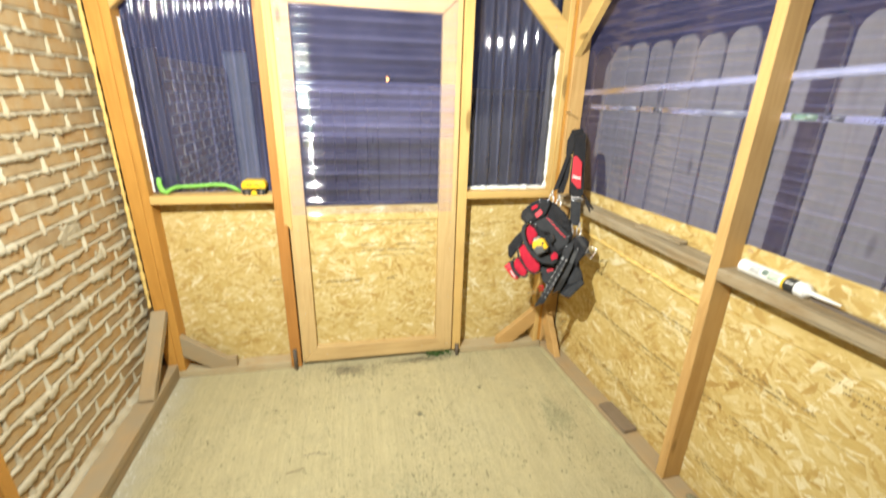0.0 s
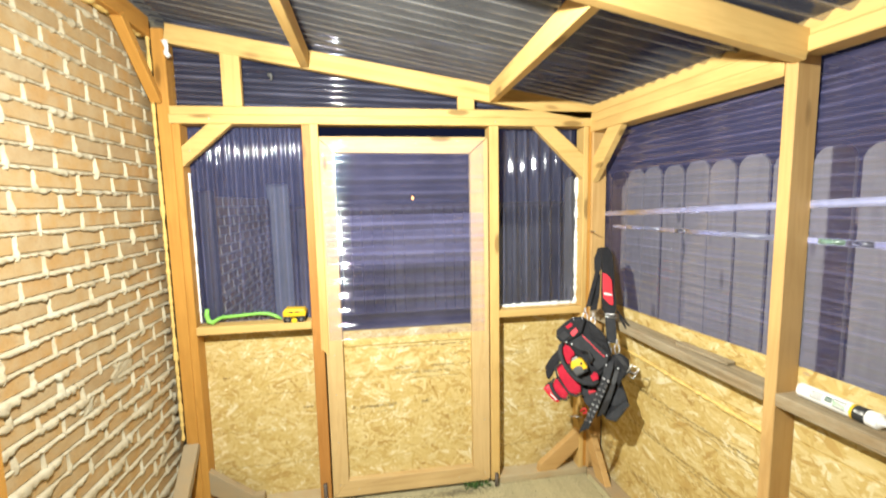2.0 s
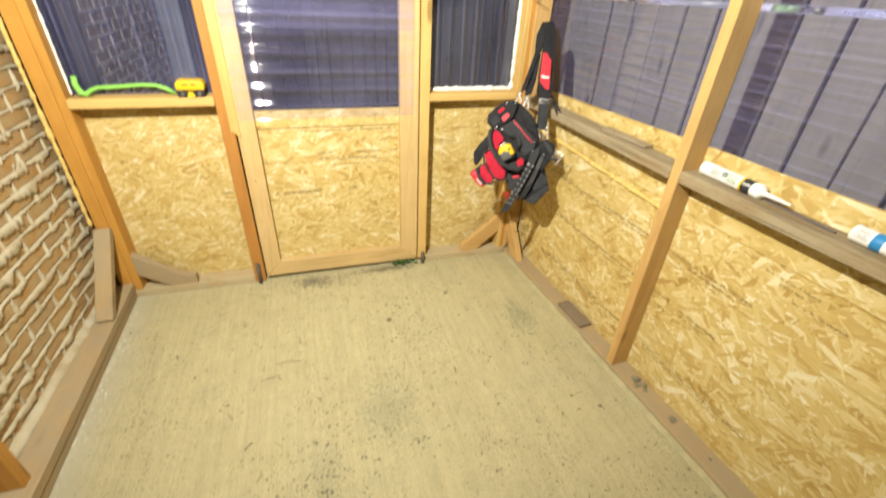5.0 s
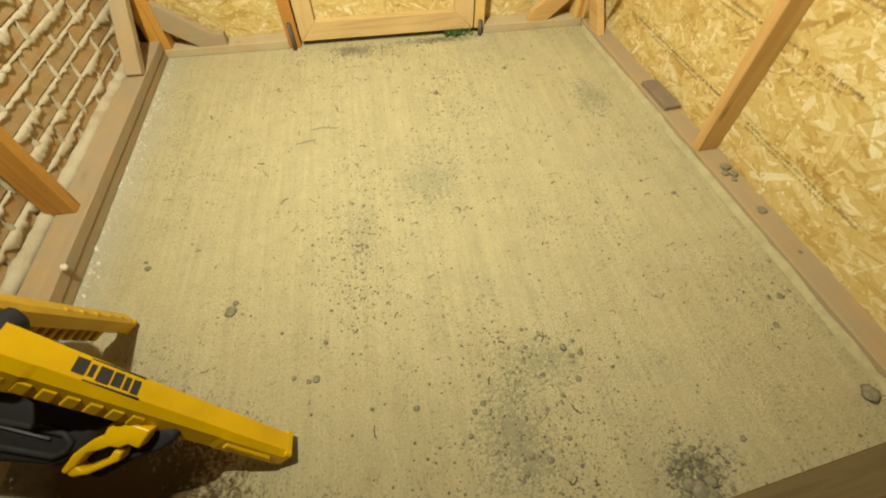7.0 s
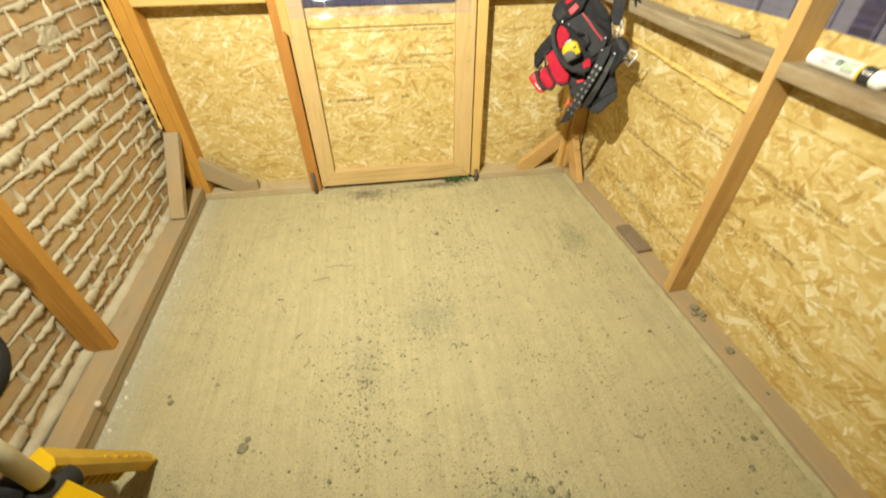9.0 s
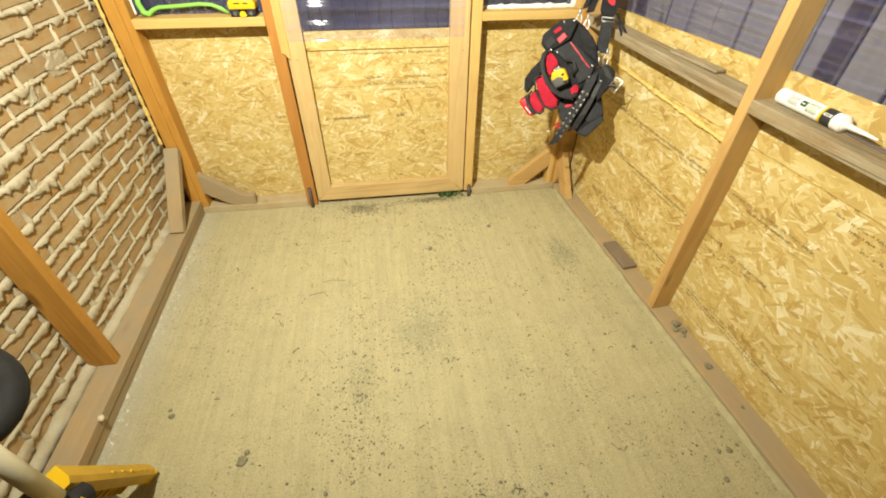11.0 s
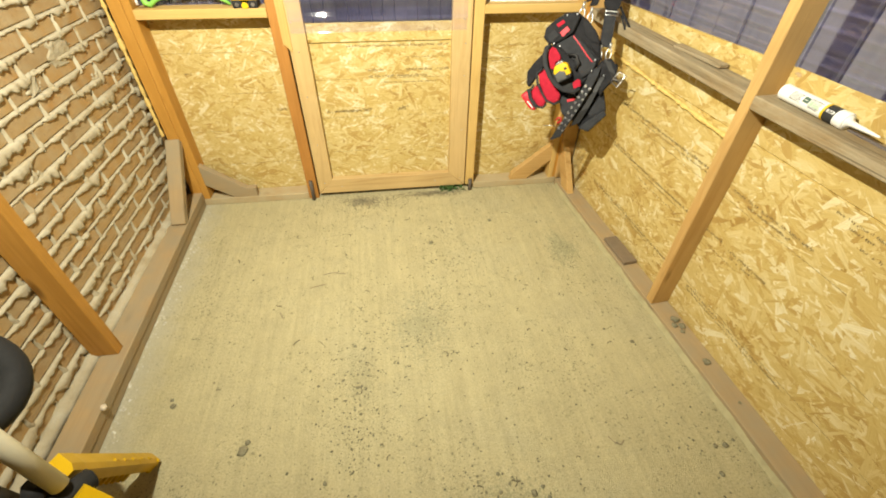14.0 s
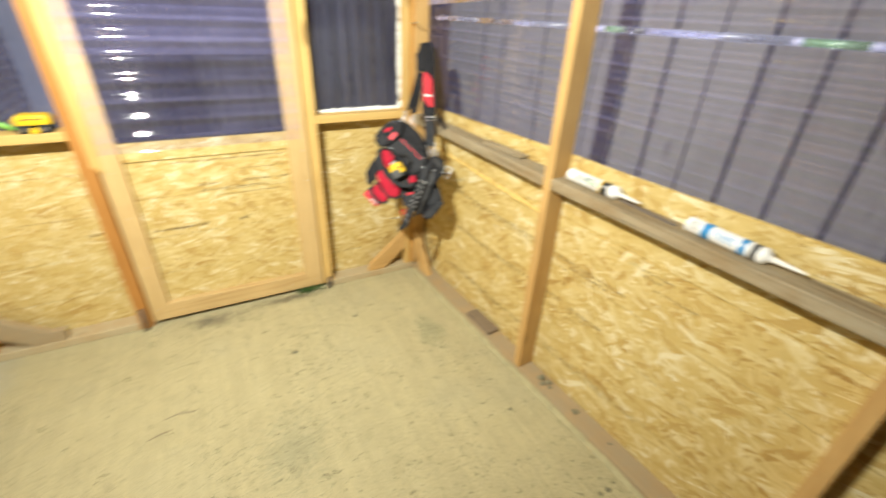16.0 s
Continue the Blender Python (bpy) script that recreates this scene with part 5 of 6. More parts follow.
face = RIGHT @ pose(0, 0.0884, 0)
marks("printed_marks", wr, [(0.12, 0.40, 0.675, 0.007), (0.30, 1.0, 0.660, 0.012), (0.45, 0.95, 0.644, 0.006), (0.20, 0.50, 0.47, 0.007), (0.33, 0.98, 0.456, 0.012), (0.50, 0.9, 0.440, 0.006), (0.25, 0.95, 0.19, 0.012), (0.4, 0.8, 0.175, 0.006),
      (1.08, 1.42, 0.655, 0.009), (1.08, 1.42, 0.651, 0.0015), (1.16, 1.34, 0.634, 0.010), (1.06, 1.14, 0.46, 0.010), (1.18, 1.36, 0.455, 0.010), (1.18, 1.36, 0.450, 0.0015), (1.20, 1.30, 0.435, 0.008), (1.10, 1.6, 0.19, 0.009), (1.10, 1.5, 0.175, 0.007)], face, STAMP, 4)
marks("printed_marks", wr, [(1.40, 1.56, 0.79, 0.008), (1.44, 1.53, 0.77, 0.008), (1.50, 1.66, 0.74, 0.008)], face, STAMP, 8)
marks("printed_marks", wb, [(-0.66, -0.63, 0.72, 0.012), (-0.26, -0.21, 0.52, 0.014), (0.84, 1.02, 0.755, 0.006), (0.84, 1.0, 0.742, 0.005), (0.85, 1.05, 0.18, 0.006)], pose(0, Y1 - 0.0016, 0), STAMP, 6)
marks("printed_marks", door, [(0.42, 0.72, 0.665, 0.007), (0.30, 0.36, 0.525, 0.010), (0.52, 0.56, 0.53, 0.012), (0.16, 0.30, 0.52, 0.007), (0.55, 0.76, 0.79, 0.006), (0.25, 0.77, 0.845, 0.011), (0.36, 0.44, 0.725, 0.015), (0.55, 0.78, 0.725, 0.013), (0.36, 0.66, 0.695, 0.013), (0.12, 0.34, 0.515, 0.015), (0.50, 0.54, 0.515, 0.02)], pose(0, 0.0374, 0), STAMP, 7)
# printed edge strips of the wall sheets
strip = part("edge_strip", ribbon([on_right(-0.025, 0.086, 1.552), on_right(1.02, 0.086, 1.604), on_right(3.0, 0.086, 1.70)], (0, 0, 0.013), 0.001), STRIP, wr, "pale printed edge of the plastic sheet")
strip2 = part("edge_strip", ribbon([on_right(0.05, 0.086, 1.487), on_right(3.0, 0.086, 1.505)], (0, 0, 0.0095), 0.001), STRIP, wr, "pale printed edge of the plastic sheet")
PAPER = sheet_plastic("pale_label", (0.7, 0.7, 0.8), 0.3, 0.20, (0.5, 0.53, 0.8))
SMUDGE = sheet_plastic("dark_label", (0.45, 0.45, 0.5), 0.3, 0.05, (0.2, 0.2, 0.25))
GREENLABEL = sheet_plastic("green_label", (0.55, 0.65, 0.55), 0.3, 0.25, (0.25, 0.42, 0.28))
for s0, s1, mt in ((0.16, 0.40, PAPER), (0.56, 0.95, PAPER), (0.50, 0.555, SMUDGE), (1.09, 1.165, GREENLABEL), (1.167, 1.235, SMUDGE), (1.237, 1.62, PAPER), (1.64, 1.76, GREENLABEL), (1.78, 2.3, PAPER)):
    z = 1.487 + s0 * 0.006
    part("label", ribbon([on_right(s0, 0.0845, z), on_right(s1, 0.0845, z + (s1 - s0) * 0.006)], (0, 0, 0.0085), 0.0008), mt, wr)
marks("label_print", wr, [(0.18, 0.38, 1.484, 0.007), (0.58, 0.72, 1.487, 0.006), (1.28, 1.42, 1.490, 0.009), (1.46, 1.6, 1.491, 0.006)], RIGHT @ pose(0, 0.0835, 0), SMUDGE, 9)


def screws(parent, places, axis="y", r=0.0035):
    me = meshed("screw", lathe([(0, r), (0.0012, r * 0.9), (0.0016, r * 0.35)], 8), STEEL)
    for p in places:
        ob = new("screw", me)
        ob.parent = parent
        ob.matrix_basis = Matrix.Translation(p) @ pose(0, 0, 0, 0, 0, -90)


screws(door, [(x, -0.0005, z) for z in (0.97, 1.12, 1.28, 1.43, 1.59, 1.74, 1.88) for x in (0.03, DW - 0.04)] + [(0.04, -0.0005, z) for z in (0.10, 0.35, 0.62, 0.84)] + [(DW - 0.03, -0.0005, z) for z in (0.08, 0.4, 0.7, 0.86)] + [(0.12, 0.0, 1.95), (0.5, 0.0, 1.94), (0.72, 0, 1.95), (0.14, 0, 0.07), (0.7, 0, 0.07)])
screws(wb, [(-0.15, Y0 - 0.001, 2.05), (0.81, Y0 - 0.005, 2.05), (1.30, Y0 - 0.005, 2.05), (-0.6, Y0 - 0.005, 2.052), (1.12, Y0 + 0.0015, 1.97), (1.25, Y0 + 0.0015, 1.86), (-0.70, Y0 + 0.0015, 1.90)])
for x, z0 in ((-0.150, 0.13), (0.806, 0.075)):
    pin = part("ground_pin", tube([(x, Y0 - 0.014, -0.02), (x, Y0 - 0.014, z0)], 0.011, 10), plain("rusty_steel", (0.17, 0.14, 0.115), 0.7, 0.5, 0.4), None, "", None, True)
    tagged(pin, "rusty steel ground pin at the foot of the door post", "pin", "pins at the door posts")

# ---- loose dirt on the slab ----
def rough_stone(r, seed, flat=0.6):
    bm = bmesh.new()
    bmesh.ops.create_icosphere(bm, subdivisions=2, radius=r)
    for v in bm.verts:
        v.co *= 1 + 0.5 * noise.noise(v.co / r * 1.1 + Vector((seed * 3.7, seed, 0))) + 0.28 * noise.noise(v.co / r * 2.9 + Vector((seed, seed * 2.3, 5)))
        v.co.z *= flat
    return bm


for k, (x, y, r, flat) in enumerate(((0.504, 1.499, 0.016, 0.6), (-0.26, 0.487, 0.022, 0.4), (-0.25, 0.515, 0.012, 0.4), (0.86, 1.654, 0.014, 0.5), (0.024, 0.344, 0.010, 0.6), (0.69, 0.228, 0.013, 0.6), (0.735, 0.205, 0.011, 0.6), (1.283, 0.748, 0.011, 0.5), (-0.548, 0.689, 0.013, 0.5), (-0.56, 0.715, 0.009, 0.5),
                                      (1.455, -0.02, 0.031, 0.5), (0.895, -0.165, 0.030, 0.55), (0.918, -0.178, 0.024, 0.6), (0.878, -0.150, 0.020, 0.6), (0.93, -0.150, 0.018, 0.6), (0.855, -0.175, 0.012, 0.6), (0.90, -0.095, 0.012, 0.6), (1.401, 0.288, 0.013, 0.5), (1.365, 0.29, 0.010, 0.5), (1.44, 0.30, 0.008, 0.5), (0.0, 0.238, 0.012, 0.4), (-0.06, 0.25, 0.008, 0.5), (0.41, 0.09, 0.010, 0.5), (1.06, -0.075, 0.010, 0.5), (1.33, 0.20, 0.012, 0.5), (-0.02, 0.235, 0.008, 0.5))):
    st = part("pebble", rough_stone(r * 0.8, k + 1, flat * 0.8), STONE, None, "", pose(x, y, r * flat * 0.3, 0, 0, 47 * k), True)
    tagged(st, "small grey clod of dirt lying on the concrete slab", "pebble", "pebbles on the slab")
rnd = random.Random(5)
for k in range(64):
    cx, cy, sx, sy, top = ((0.90, -0.145, 0.035, 0.03, 0.011), (0.48, 0.01, 0.06, 0.10, 0.009), (0.62, 0.19, 0.08, 0.05, 0.008), (0.12, 0.70, 0.03, 0.10, 0.007))[k % 4]
    x, y, r = rnd.gauss(cx, sx), rnd.gauss(cy, sy), 0.004 + (top - 0.004) * rnd.random() ** 1.5
    st = part("pebble", rough_stone(r, k + 90, 0.45), STONE, None, "", pose(x, y, r * 0.12, 0, 0, 61 * k), True)
    tagged(st, "small grey clod of dirt lying on the concrete slab", "pebble", "pebbles on the slab")
for k, (s, d, r) in enumerate(((1.16, 0.05, 0.019), (1.19, 0.03, 0.012), (1.20, 0.06, 0.015), (1.225, 0.045, 0.010), (1.38, 0.045, 0.014), (1.56, 0.05, 0.006))):
    p = on_right(s, d, 0.042 + r * 0.3)
    st = part("pebble", rough_stone(r, k + 40, 0.5), STONE, None, "", Matrix.Translation(p), True)
    tagged(st, "grey clod of dirt lying on the sole plate", "pebble", "pebbles on the sole plate")
chip = part("pebble", rough_stone(0.011, 77, 0.8), plain("pale_stone", (0.72, 0.62, 0.48), 0.8), None, "", pose(-0.728, 0.655, 0.096), True)
tagged(chip, "pale chip of mortar lying on the doubled sole plate", "chip")
for pts in ([(1.005, 0.37), (1.02, 0.345), (1.04, 0.338), (1.055, 0.35)], [(-0.105, 1.235), (-0.075, 1.245), (-0.045, 1.252), (-0.03, 1.25)], [(-0.225, 1.10), (-0.215, 1.08), (-0.205, 1.06)], [(-0.05, 1.32), (0.0, 1.33), (0.06, 1.315)]):
    tw = part("dry_stalk", tube([(x, y, 0.002) for x, y in pts], 0.0022, 6), GREYWOOD, None, "", None, True)
    tagged(tw, "short dry brown stalk lying on the concrete", "stalk", "dry stalks on the slab")

rnd = random.Random(12)
verts, faces = [], []
centres = ((0.13, 0.66, 0.12, 120), (0.385, 0.84, 0.13, 120), (0.45, 0.02, 0.16, 190), (1.18, 1.33, 0.12, 110), (0.17, 1.86, 0.10, 80), (0.12, 1.96, 0.045, 260), (0.35, 1.955, 0.05, 160), (-0.15, 1.9, 0.05, 80), (0.12, 0.72, 0.10, 110), (0.14, 0.55, 0.06, 60), (0.62, 1.25, 0.12, 160), (0.45, 1.45, 0.12, 120), (1.1, 1.55, 0.1, 100), (0.69, 0.25, 0.16, 120), (-0.15, 1.75, 0.25, 90), (0.90, -0.12, 0.07, 120), (0.40, 1.1, 0.5, 260), (0.2, 0.4, 0.3, 160), (1.3, 0.3, 0.12, 60), (0.95, 0.8, 0.45, 150), (0.5, 0.15, 0.12, 120), (0.12, 0.80, 0.05, 50), (0.1, 1.7, 0.16, 150), (0.55, 1.6, 0.2, 150), (1.15, 1.0, 0.14, 110), (0.12, 0.45, 0.05, 120), (0.15, 1.0, 0.07, 120), (0.42, 0.95, 0.09, 120), (0.8, 1.7, 0.15, 120), (0.55, -0.05, 0.14, 160), (-0.3, 1.6, 0.15, 60), (1.25, 0.35, 0.1, 60))
for cx, cy, sp, n in centres:
    for k in range(n):
        x, y = rnd.gauss(cx, sp), rnd.gauss(cy, sp * 1.3)
        if not (-0.74 < x < 1.36 + 0.05 * (1.9 - y) and -0.9 < y < 1.97):
            continue
        r = 0.0014 + 0.0036 * rnd.random() ** 3 + (0.0025 * rnd.random() if k % 11 == 0 else 0)
        i = len(verts)
        a = rnd.random() * 6
        for q in range(5):
            verts.append((x + r * rnd.uniform(0.6, 1.3) * math.cos(a + q * 1.257), y + r * rnd.uniform(0.6, 1.3) * math.sin(a + q * 1.257), 0.0))
        verts.append((x, y, r * 0.7))
        faces += [(i + q, i + (q + 1) % 5, i + 5) for q in range(5)]
me = bpy.data.meshes.new("grit")
me.from_pydata(verts, [], faces)
me.materials.append(plain("dark_grit", (0.22, 0.205, 0.135), 0.95, 0, 0.5, 90, 0.1))
tagged(new("grit", me), "dark grit and soil crumbs scattered over the slab", "grit", kind="stuff")
# dry stalks and leaf bits blown over the slab
verts, faces = [], []
for cx, cy, sx, sy, n in ((0.15, 1.62, 0.35, 0.22, 34), (0.75, 1.45, 0.40, 0.35, 34), (0.30, 0.80, 0.45, 0.35, 34), (1.0, 0.60, 0.35, 0.40, 26), (0.60, 0.10, 0.45, 0.20, 26), (-0.35, 1.0, 0.22, 0.5, 14)):
    for k in range(n):
        x, y = rnd.gauss(cx, sx), rnd.gauss(cy, sy)
        if not (-0.66 < x < 1.34 + 0.05 * (1.9 - y) and -0.5 < y < 1.95):
            continue
        a, half, w, bend = rnd.random() * 6.28, 0.003 + 0.016 * rnd.random() ** 2.2, rnd.uniform(0.0009, 0.0022), rnd.uniform(-0.9, 0.9)
        i = len(verts)
        for q in range(4):
            t = -1 + 2 * q / 3
            ang = a + bend * t
            px, py = x + half * t * math.cos(ang), y + half * t * math.sin(ang)
            nx, ny = -math.sin(ang) * w, math.cos(ang) * w
            verts += [(px + nx, py + ny, 0.0005), (px, py, 0.001 + w * 1.4), (px - nx, py - ny, 0.0005)]
        for q in range(3):
            b = i + 3 * q
            faces += [(b, b + 3, b + 4, b + 1), (b + 1, b + 4, b + 5, b + 2)]
me = bpy.data.meshes.new("dry_bits")
me.from_pydata(verts, [], faces)
me.materials.append(plain("dry_brown_bits", (0.13, 0.105, 0.06), 0.9))
tagged(new("dry_bits", me), "dry brown stalks and leaf bits scattered over the slab", "plant litter", kind="stuff")
# pale crumbs of mortar along the left plate
verts, faces = [], []
for k in range(620):
    y = rnd.uniform(-0.4, 1.98)
    x = LEFT_X + 0.0 + abs(rnd.gauss(0, 0.022)) + 0.006 + 0.02 * (2 - y) * 0.5
    r = 0.0014 + 0.0055 * rnd.random() ** 4
    i = len(verts)
    for q in range(4):
        verts.append((x + r * rnd.uniform(0.6, 1.3) * math.cos(q * 1.57), y + r * rnd.uniform(0.6, 1.3) * math.sin(q * 1.57), 0.0))
    verts.append((x, y, r))
    faces += [(i + q, i + (q + 1) % 4, i + 4) for q in range(4)]
me = bpy.data.meshes.new("mortar_crumbs")
me.from_pydata(verts, [], faces)
me.materials.append(plain("lime_crumb", (0.70, 0.68, 0.60), 0.9))
tagged(new("mortar_crumbs", me), "pale mortar crumbs along the foot of the plate", "crumbs", kind="stuff")
# weed under the door
verts, faces = [], []
for k in range(70):
    x, y = rnd.gauss(0.68, 0.035), rnd.gauss(2.0, 0.012)
    a, h, l = rnd.random() * 6.28, rnd.uniform(0.008, 0.045), rnd.uniform(0.006, 0.014)
    i = len(verts)
    verts += [(x, y, 0.0), (x + l * math.cos(a), y + l * math.sin(a), h), (x + 1.6 * l * math.cos(a + 0.5), y + 1.6 * l * math.sin(a + 0.5), h * 0.9), (x + 2 * l * math.cos(a), y + 2 * l * math.sin(a), h * 0.6)]
    faces.append((i, i + 1, i + 2, i + 3))
me = bpy.data.meshes.new("weed")
me.from_pydata(verts, [], faces)
me.materials.append(LEAF)
tagged(new("weed", me), "small green weed growing in the gap under the door", "weed")

# ---- brick wall on the left, last because of its many pieces ----
BRICK_X, COURSE, MODULE = -0.885, 0.0677, 0.2032


def mortar_ridges(y0, y1, rows, x_face, seed, z_off=0.008, step=0.0055):
    """Mortar squeezed out of the joints: sagging ridges along the beds, thick lumps at the heads."""
    v, f = [], []

    def strip_of(path, prot, half, droop):
        base = len(v)
        for (yy, zz, oy, oz), p, h, d in zip(path, prot, half, droop):
            for t in (-1.0, -0.72, -0.38, 0.0, 0.36, 0.68, 0.88, 1.0):
                bulge = max(0.0, 1 - abs(t - 0.42) ** 1.8 / 2.0) if abs(t) < 1 else 0.0
                y_, z_ = yy + oy * t * h, zz - oz * t * h - d * max(0, t) * (1 if oz else 0)
                crumb = noise.noise((y_ * 70, z_ * 70, seed)) + 0.6 * noise.noise((y_ * 170, z_ * 170, seed + 3))
                v.append((x_face - 0.004 + max(0.0, (p + 0.004) * bulge + (0.0026 * crumb if 0 < bulge else 0)), y_ + 0.0016 * crumb, z_ + 0.0016 * noise.noise((y_ * 90, z_ * 90, seed + 6))))
        for k in range(len(path) - 1):
            for q in range(7):
                a = base + k * 8 + q
                f.append((a, a + 1, a + 9, a + 8))

    for r in rows:
        z = r * COURSE + z_off
        n = int((y1 - y0) / step)
        path, prot, half, droop = [], [], [], []
        sag = 0.024 if r < 17 else 0.011
        lavish = 0.75 + 0.5 * noise.noise((r * 1.37, seed, 2.2))
        for k in range(n + 1):
            y = y0 + (y1 - y0) * k / n
            a = noise.noise((y * 6.0, r * 5.3, seed))
            b = noise.noise((y * 17.0, r * 9.1, seed + 4))
            c = noise.noise((y * 46.0, r * 3.7, seed + 8))
            path.append((y, z + 0.0018 * a + 0.0012 * c, 0, 1))
            lobe = max(0.0, min(1.0, lavish * (2.3 * (0.95 * a + 0.28 * b) + 0.30)))
            thin = max(0.0, min(1.0, -1.6 * a - 0.7 * b - 0.1))
            prot.append(max(0.0015, 0.0070 + 0.0055 * lobe + 0.005 * c - 0.006 * thin))
            half.append(max(0.0026, 0.0042 + 0.0006 * lobe + 0.0012 * c - 0.0014 * thin))
            rag = noise.noise((y * 95.0, r * 2.1, seed + 1))
            droop.append(max(0.0, 0.0025 + sag * lobe * (1 + 0.55 * b + 0.6 * c + 0.5 * rag) + 0.004 * c + 0.002 * rag))
        strip_of(path, prot, half, droop)
        shift = 1.295 + (0 if r % 2 else MODULE / 2)
        k0 = math.ceil((y0 - shift) / MODULE)
        while shift + k0 * MODULE < y1:
            y = shift + k0 * MODULE + 0.006 * noise.noise((k0 * 3.1, r * 1.7, seed))
            big_n = noise.noise((k0 * 5.7, r * 2.9, seed + 2))
            lean = 0.012 * noise.noise((k0 * 2.2, r * 4.1, seed + 5))
            path, prot, half, droop = [], [], [], []
            for q in range(12):
                u = q / 11
                zz = z + COURSE * (1 - u) - 0.004 - (0.018 + 0.026 * max(0, big_n)) * max(0, u - 0.75) * 2
                path.append((y + lean * (u - 0.5) + 0.004 * noise.noise((u * 4, k0, r)), zz, 1, 0))
                wide = 0.35 + 0.95 * u * u if u < 0.9 else 0.7
                prot.append((0.0045 + 0.0055 * u * u) * (1 + 0.9 * big_n) * (1 - 0.5 * max(0, u - 0.85) / 0.15))
                half.append((0.0046 + 0.0048 * u * (1 + 1.5 * big_n)) * wide)
                droop.append(0)
            strip_of(path, prot, half, droop)
            k0 += 1
    return v, f


def mortar_smear(y, z, ry, rz, seed):
    """A trowel-flung pat of mortar left on the brick face."""
    n, v, f = 22, [], []
    for i in range(n + 1):
        for j in range(n + 1):
            a, b = 2 * i / n - 1, 2 * j / n - 1
            rim = 1 - (a * a + b * b) ** 0.5 + 0.9 * noise.noise((a * 1.9 + seed, b * 1.9, seed)) + 0.45 * noise.noise((a * 5 + seed, b * 5, 1.0))
            lump = 0.004 * min(1.0, max(0.0, rim) * 2.2) * (0.7 + 0.8 * abs(noise.noise((a * 6, b * 6, seed))) + 0.5 * noise.noise((a * 15, b * 15, seed)))
            v.append((BRICK_X - 0.003 + (lump + 0.004 if rim > 0 else -0.003), y + a * ry + 0.3 * b * ry, z + b * rz))
    for i in range(n):
        for j in range(n):
            k = i * (n + 1) + j
            f.append((k, k + n + 1, k + n + 2, k + 1))
    me = bpy.data.meshes.new("mortar_smear")
    me.from_pydata(v, [], f)
    me.materials.append(MORTAR)
    me.polygons.foreach_set("use_smooth", [True] * len(me.polygons))
    ob = new("mortar_smear", me)
    ob.parent = wleft
    return ob


def brick_shapes(length):
    out = []
    for k in range(6):
        bm = cuboid((-0.09, -length / 2, -0.0285), (0.0, length / 2, 0.0285), 0.004)
        for vert in bm.verts:
            vert.co.x += 0.0022 * noise.noise((k * 9.1, vert.co.y * 14, vert.co.z * 30))
            vert.co.z += 0.0018 * noise.noise((k * 4.1, vert.co.y * 25, 5))
        out.append(meshed("brick", bm, BRICK))
    return out


def joined_bricks(name, y0, y1, rows, x_face, parent, material, z_off=0.008):
    v, f = [], []
    for r in rows:
        shift = 1.295 + (0 if r % 2 else MODULE / 2)
        k = math.floor((y0 - shift) / MODULE)
        while shift + k * MODULE < y1:
            a, b = max(y0, shift + k * MODULE + 0.006), min(y1, shift + (k + 1) * MODULE - 0.006)
            if b - a > 0.02:
                z = r * COURSE + z_off
                i = len(v)
                v += [(x, y, zz) for x in (x_face - 0.09, x_face) for y in (a, b) for zz in (z + 0.005, z + COURSE - 0.005)]
                f += [(i, i + 1, i + 3, i + 2), (i + 4, i + 6, i + 7, i + 5), (i, i + 4, i + 5, i + 1), (i + 2, i + 3, i + 7, i + 6), (i + 1, i + 5, i + 7, i + 3), (i, i + 2, i + 6, i + 4)]
            k += 1
    me = bpy.data.meshes.new(name)
    me.from_pydata(v, [], f)
    me.materials.append(material)
    ob = new(name, me)
    ob.parent = parent
    return tagged(ob, "rows of tan bricks", kind="stuff")


BRICK_FAR = brick_material("tan_brick_far")
# yard brick and mortar: darker copies, the weak light outside put into their colour
BRICK_YARD = brick_material("dimmed_yard_brick", 0.5)
MORTAR_YARD = plain("dimmed_yard_mortar", (0.34, 0.32, 0.28), 0.9, 0, 0.3)
wleft = part("wall_left", cuboid((BRICK_X - 0.10, -2.4, -0.05), (BRICK_X - 0.006, 2.30, 2.62)), MORTAR, None)
tagged(wleft, "tan brick wall with thick mortar squeezed out of the joints", "wall", kind="structure")
shapes = brick_shapes(MODULE - 0.011)
ROWS_IN = range(0, 37)
NEAR0, NEAR1 = 1.295 - 4 * MODULE, 1.295 + 4 * MODULE
for r in ROWS_IN:
    shift = 1.295 + (0 if r % 2 else MODULE / 2)
    for k in range(-5, 5):
        y = shift + (k + 0.5) * MODULE
        if NEAR0 - 0.01 < y - MODULE / 2 and y + MODULE / 2 < NEAR1 + MODULE:
            ob = new("brick", shapes[(r * 5 + k * 3) % 6])
            ob.parent = wleft
            ob.matrix_basis = pose(BRICK_X + 0.002 * noise.noise((r * 3.3, k * 2.1, 1)), y, r * COURSE + 0.008 + COURSE / 2, 0.5 * noise.noise((r, k * 1.3, 4)), 0, 0)
joined_bricks("brick_rows", -2.4, NEAR0 + MODULE / 2 - 0.004, ROWS_IN, BRICK_X - 0.003, wleft, BRICK_FAR)
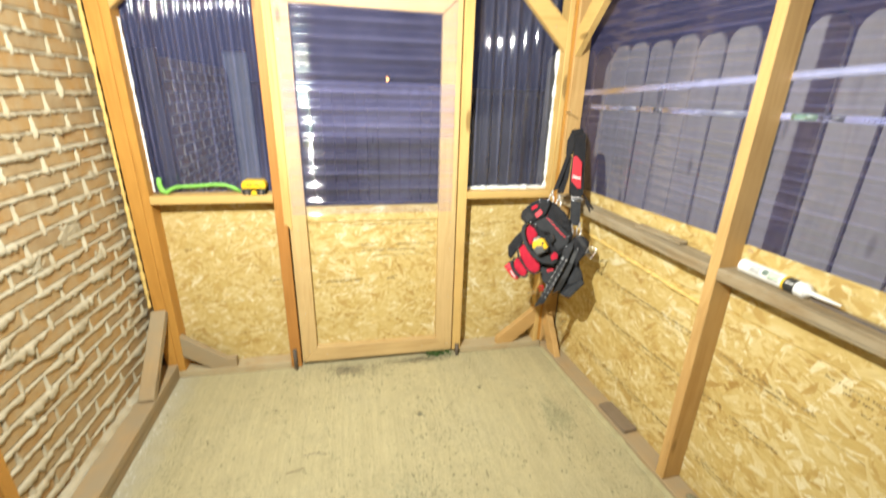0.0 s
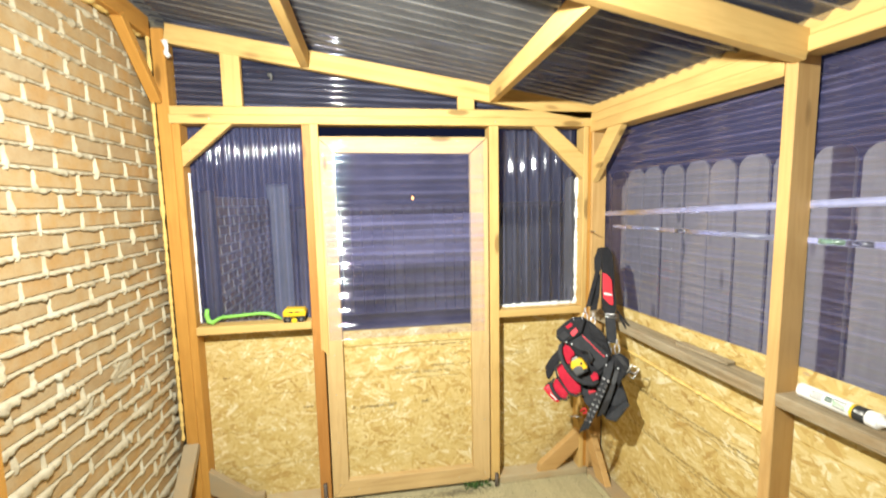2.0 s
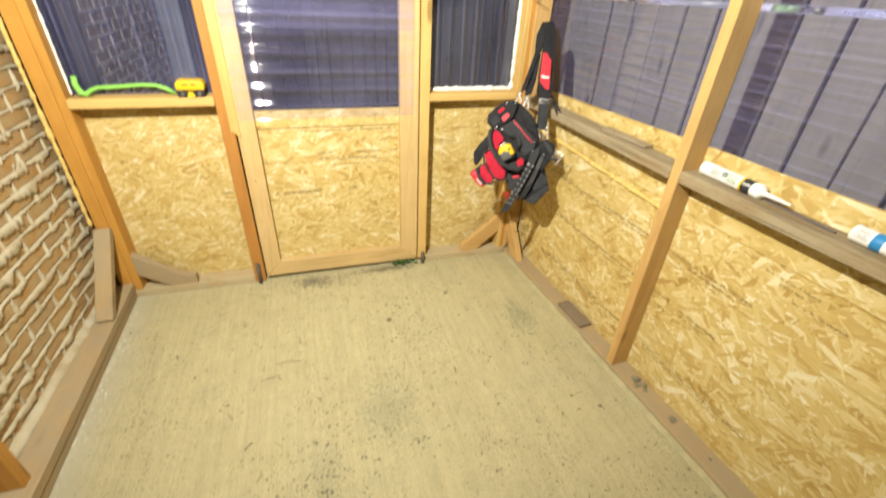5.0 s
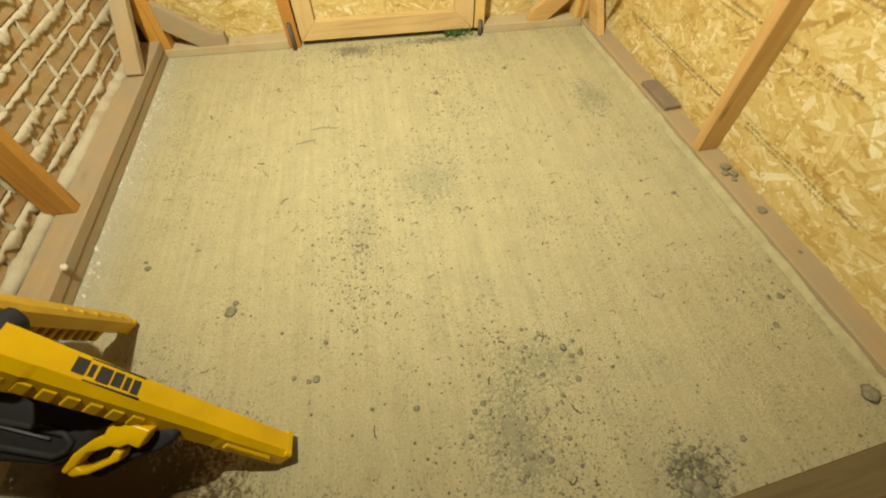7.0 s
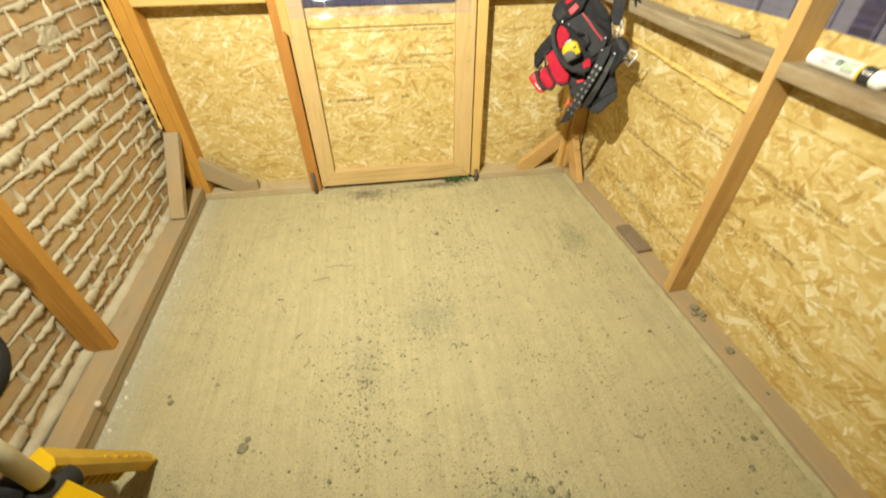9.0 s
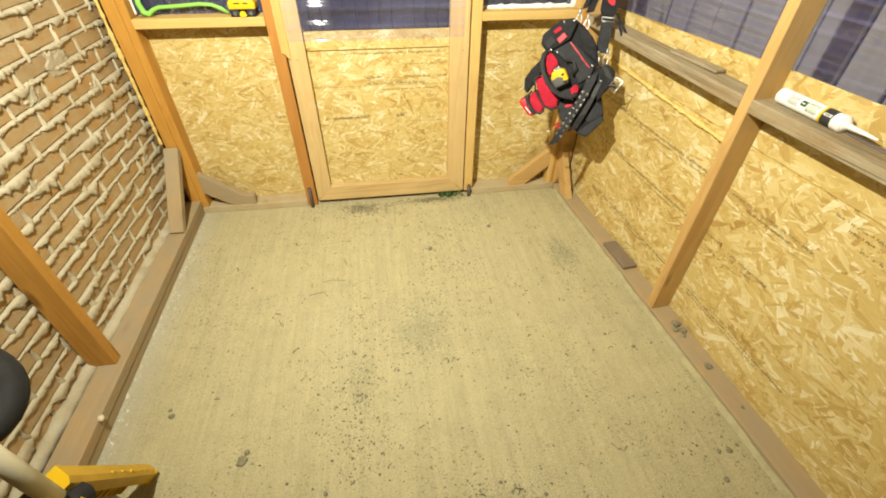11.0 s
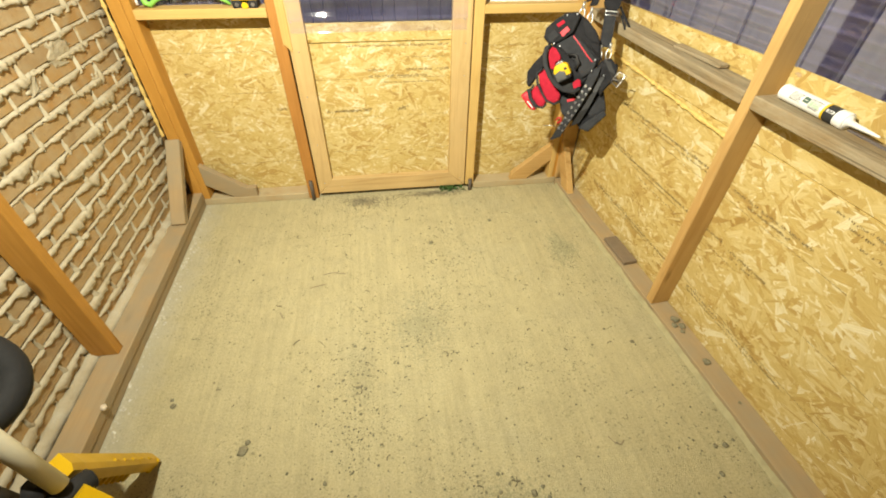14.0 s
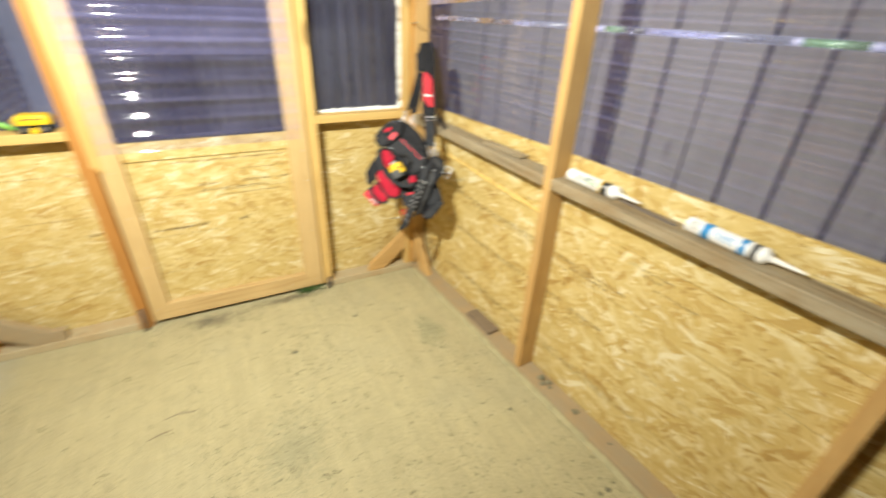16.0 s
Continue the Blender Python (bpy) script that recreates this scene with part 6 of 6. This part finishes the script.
v, f = mortar_ridges(-0.35, 2.05, range(1, 37), BRICK_X, 3.0)
me = bpy.data.meshes.new("mortar_ridges")
me.from_pydata(v, [], f)
me.materials.append(MORTAR)
me.polygons.foreach_set("use_smooth", [True] * len(me.polygons))
ob = new("mortar_ridges", me)
ob.parent = wleft
tagged(ob, "sagging mortar ridges", kind="stuff")
for k, (y, z, ry, rz) in enumerate(((1.645, 0.975, 0.085, 0.05), (1.42, 0.93, 0.045, 0.035), (1.79, 0.82, 0.05, 0.03), (1.88, 0.43, 0.035, 0.03), (1.19, 0.68, 0.04, 0.03), (1.88, 1.16, 0.03, 0.02))):
    mortar_smear(y, z, ry, rz, 3.1 * k + 1)
bead("mortar_ledge", [(BRICK_X + 0.008, 2.0, 0.075), (BRICK_X + 0.014, -1.2, 0.075)], 0.03, MORTAR, wleft, "rough ledge of dropped mortar", 0.25, 31, 0.02)

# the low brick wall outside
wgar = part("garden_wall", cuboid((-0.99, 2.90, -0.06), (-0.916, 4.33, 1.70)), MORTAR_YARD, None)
tagged(wgar, "low tan brick wall outside in the dark yard", "wall", kind="structure")
# added black upright in place of the shadow that falls on the wall here
part("end_board", cuboid((-1.02, 2.80, -0.06), (-0.90, 2.86, 1.74), 0.004), plain("shade_black", (0.03, 0.03, 0.034), 0.7), wgar, "added black strip standing in for the shadow at the wall's end")
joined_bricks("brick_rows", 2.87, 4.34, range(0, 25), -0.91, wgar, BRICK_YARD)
v, f = mortar_ridges(2.87, 4.34, range(1, 25), -0.91, 8.0, step=0.02)
me = bpy.data.meshes.new("mortar_ridges")
me.from_pydata(v, [], f)
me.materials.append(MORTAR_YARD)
ob = new("mortar_ridges", me)
ob.parent = wgar
tagged(ob, "sagging mortar ridges", kind="stuff")

# clear sheets let the lamp's light pass
for ob in scene.objects:
    if ob.name.split(".")[0] in ("window_sheet", "gable_sheet", "door_sheet", "wall_sheet", "roof_sheet", "edge_strip", "label", "label_print"):
        ob.visible_shadow = False
        ob.data.polygons.foreach_set("use_smooth", [True] * len(ob.data.polygons))
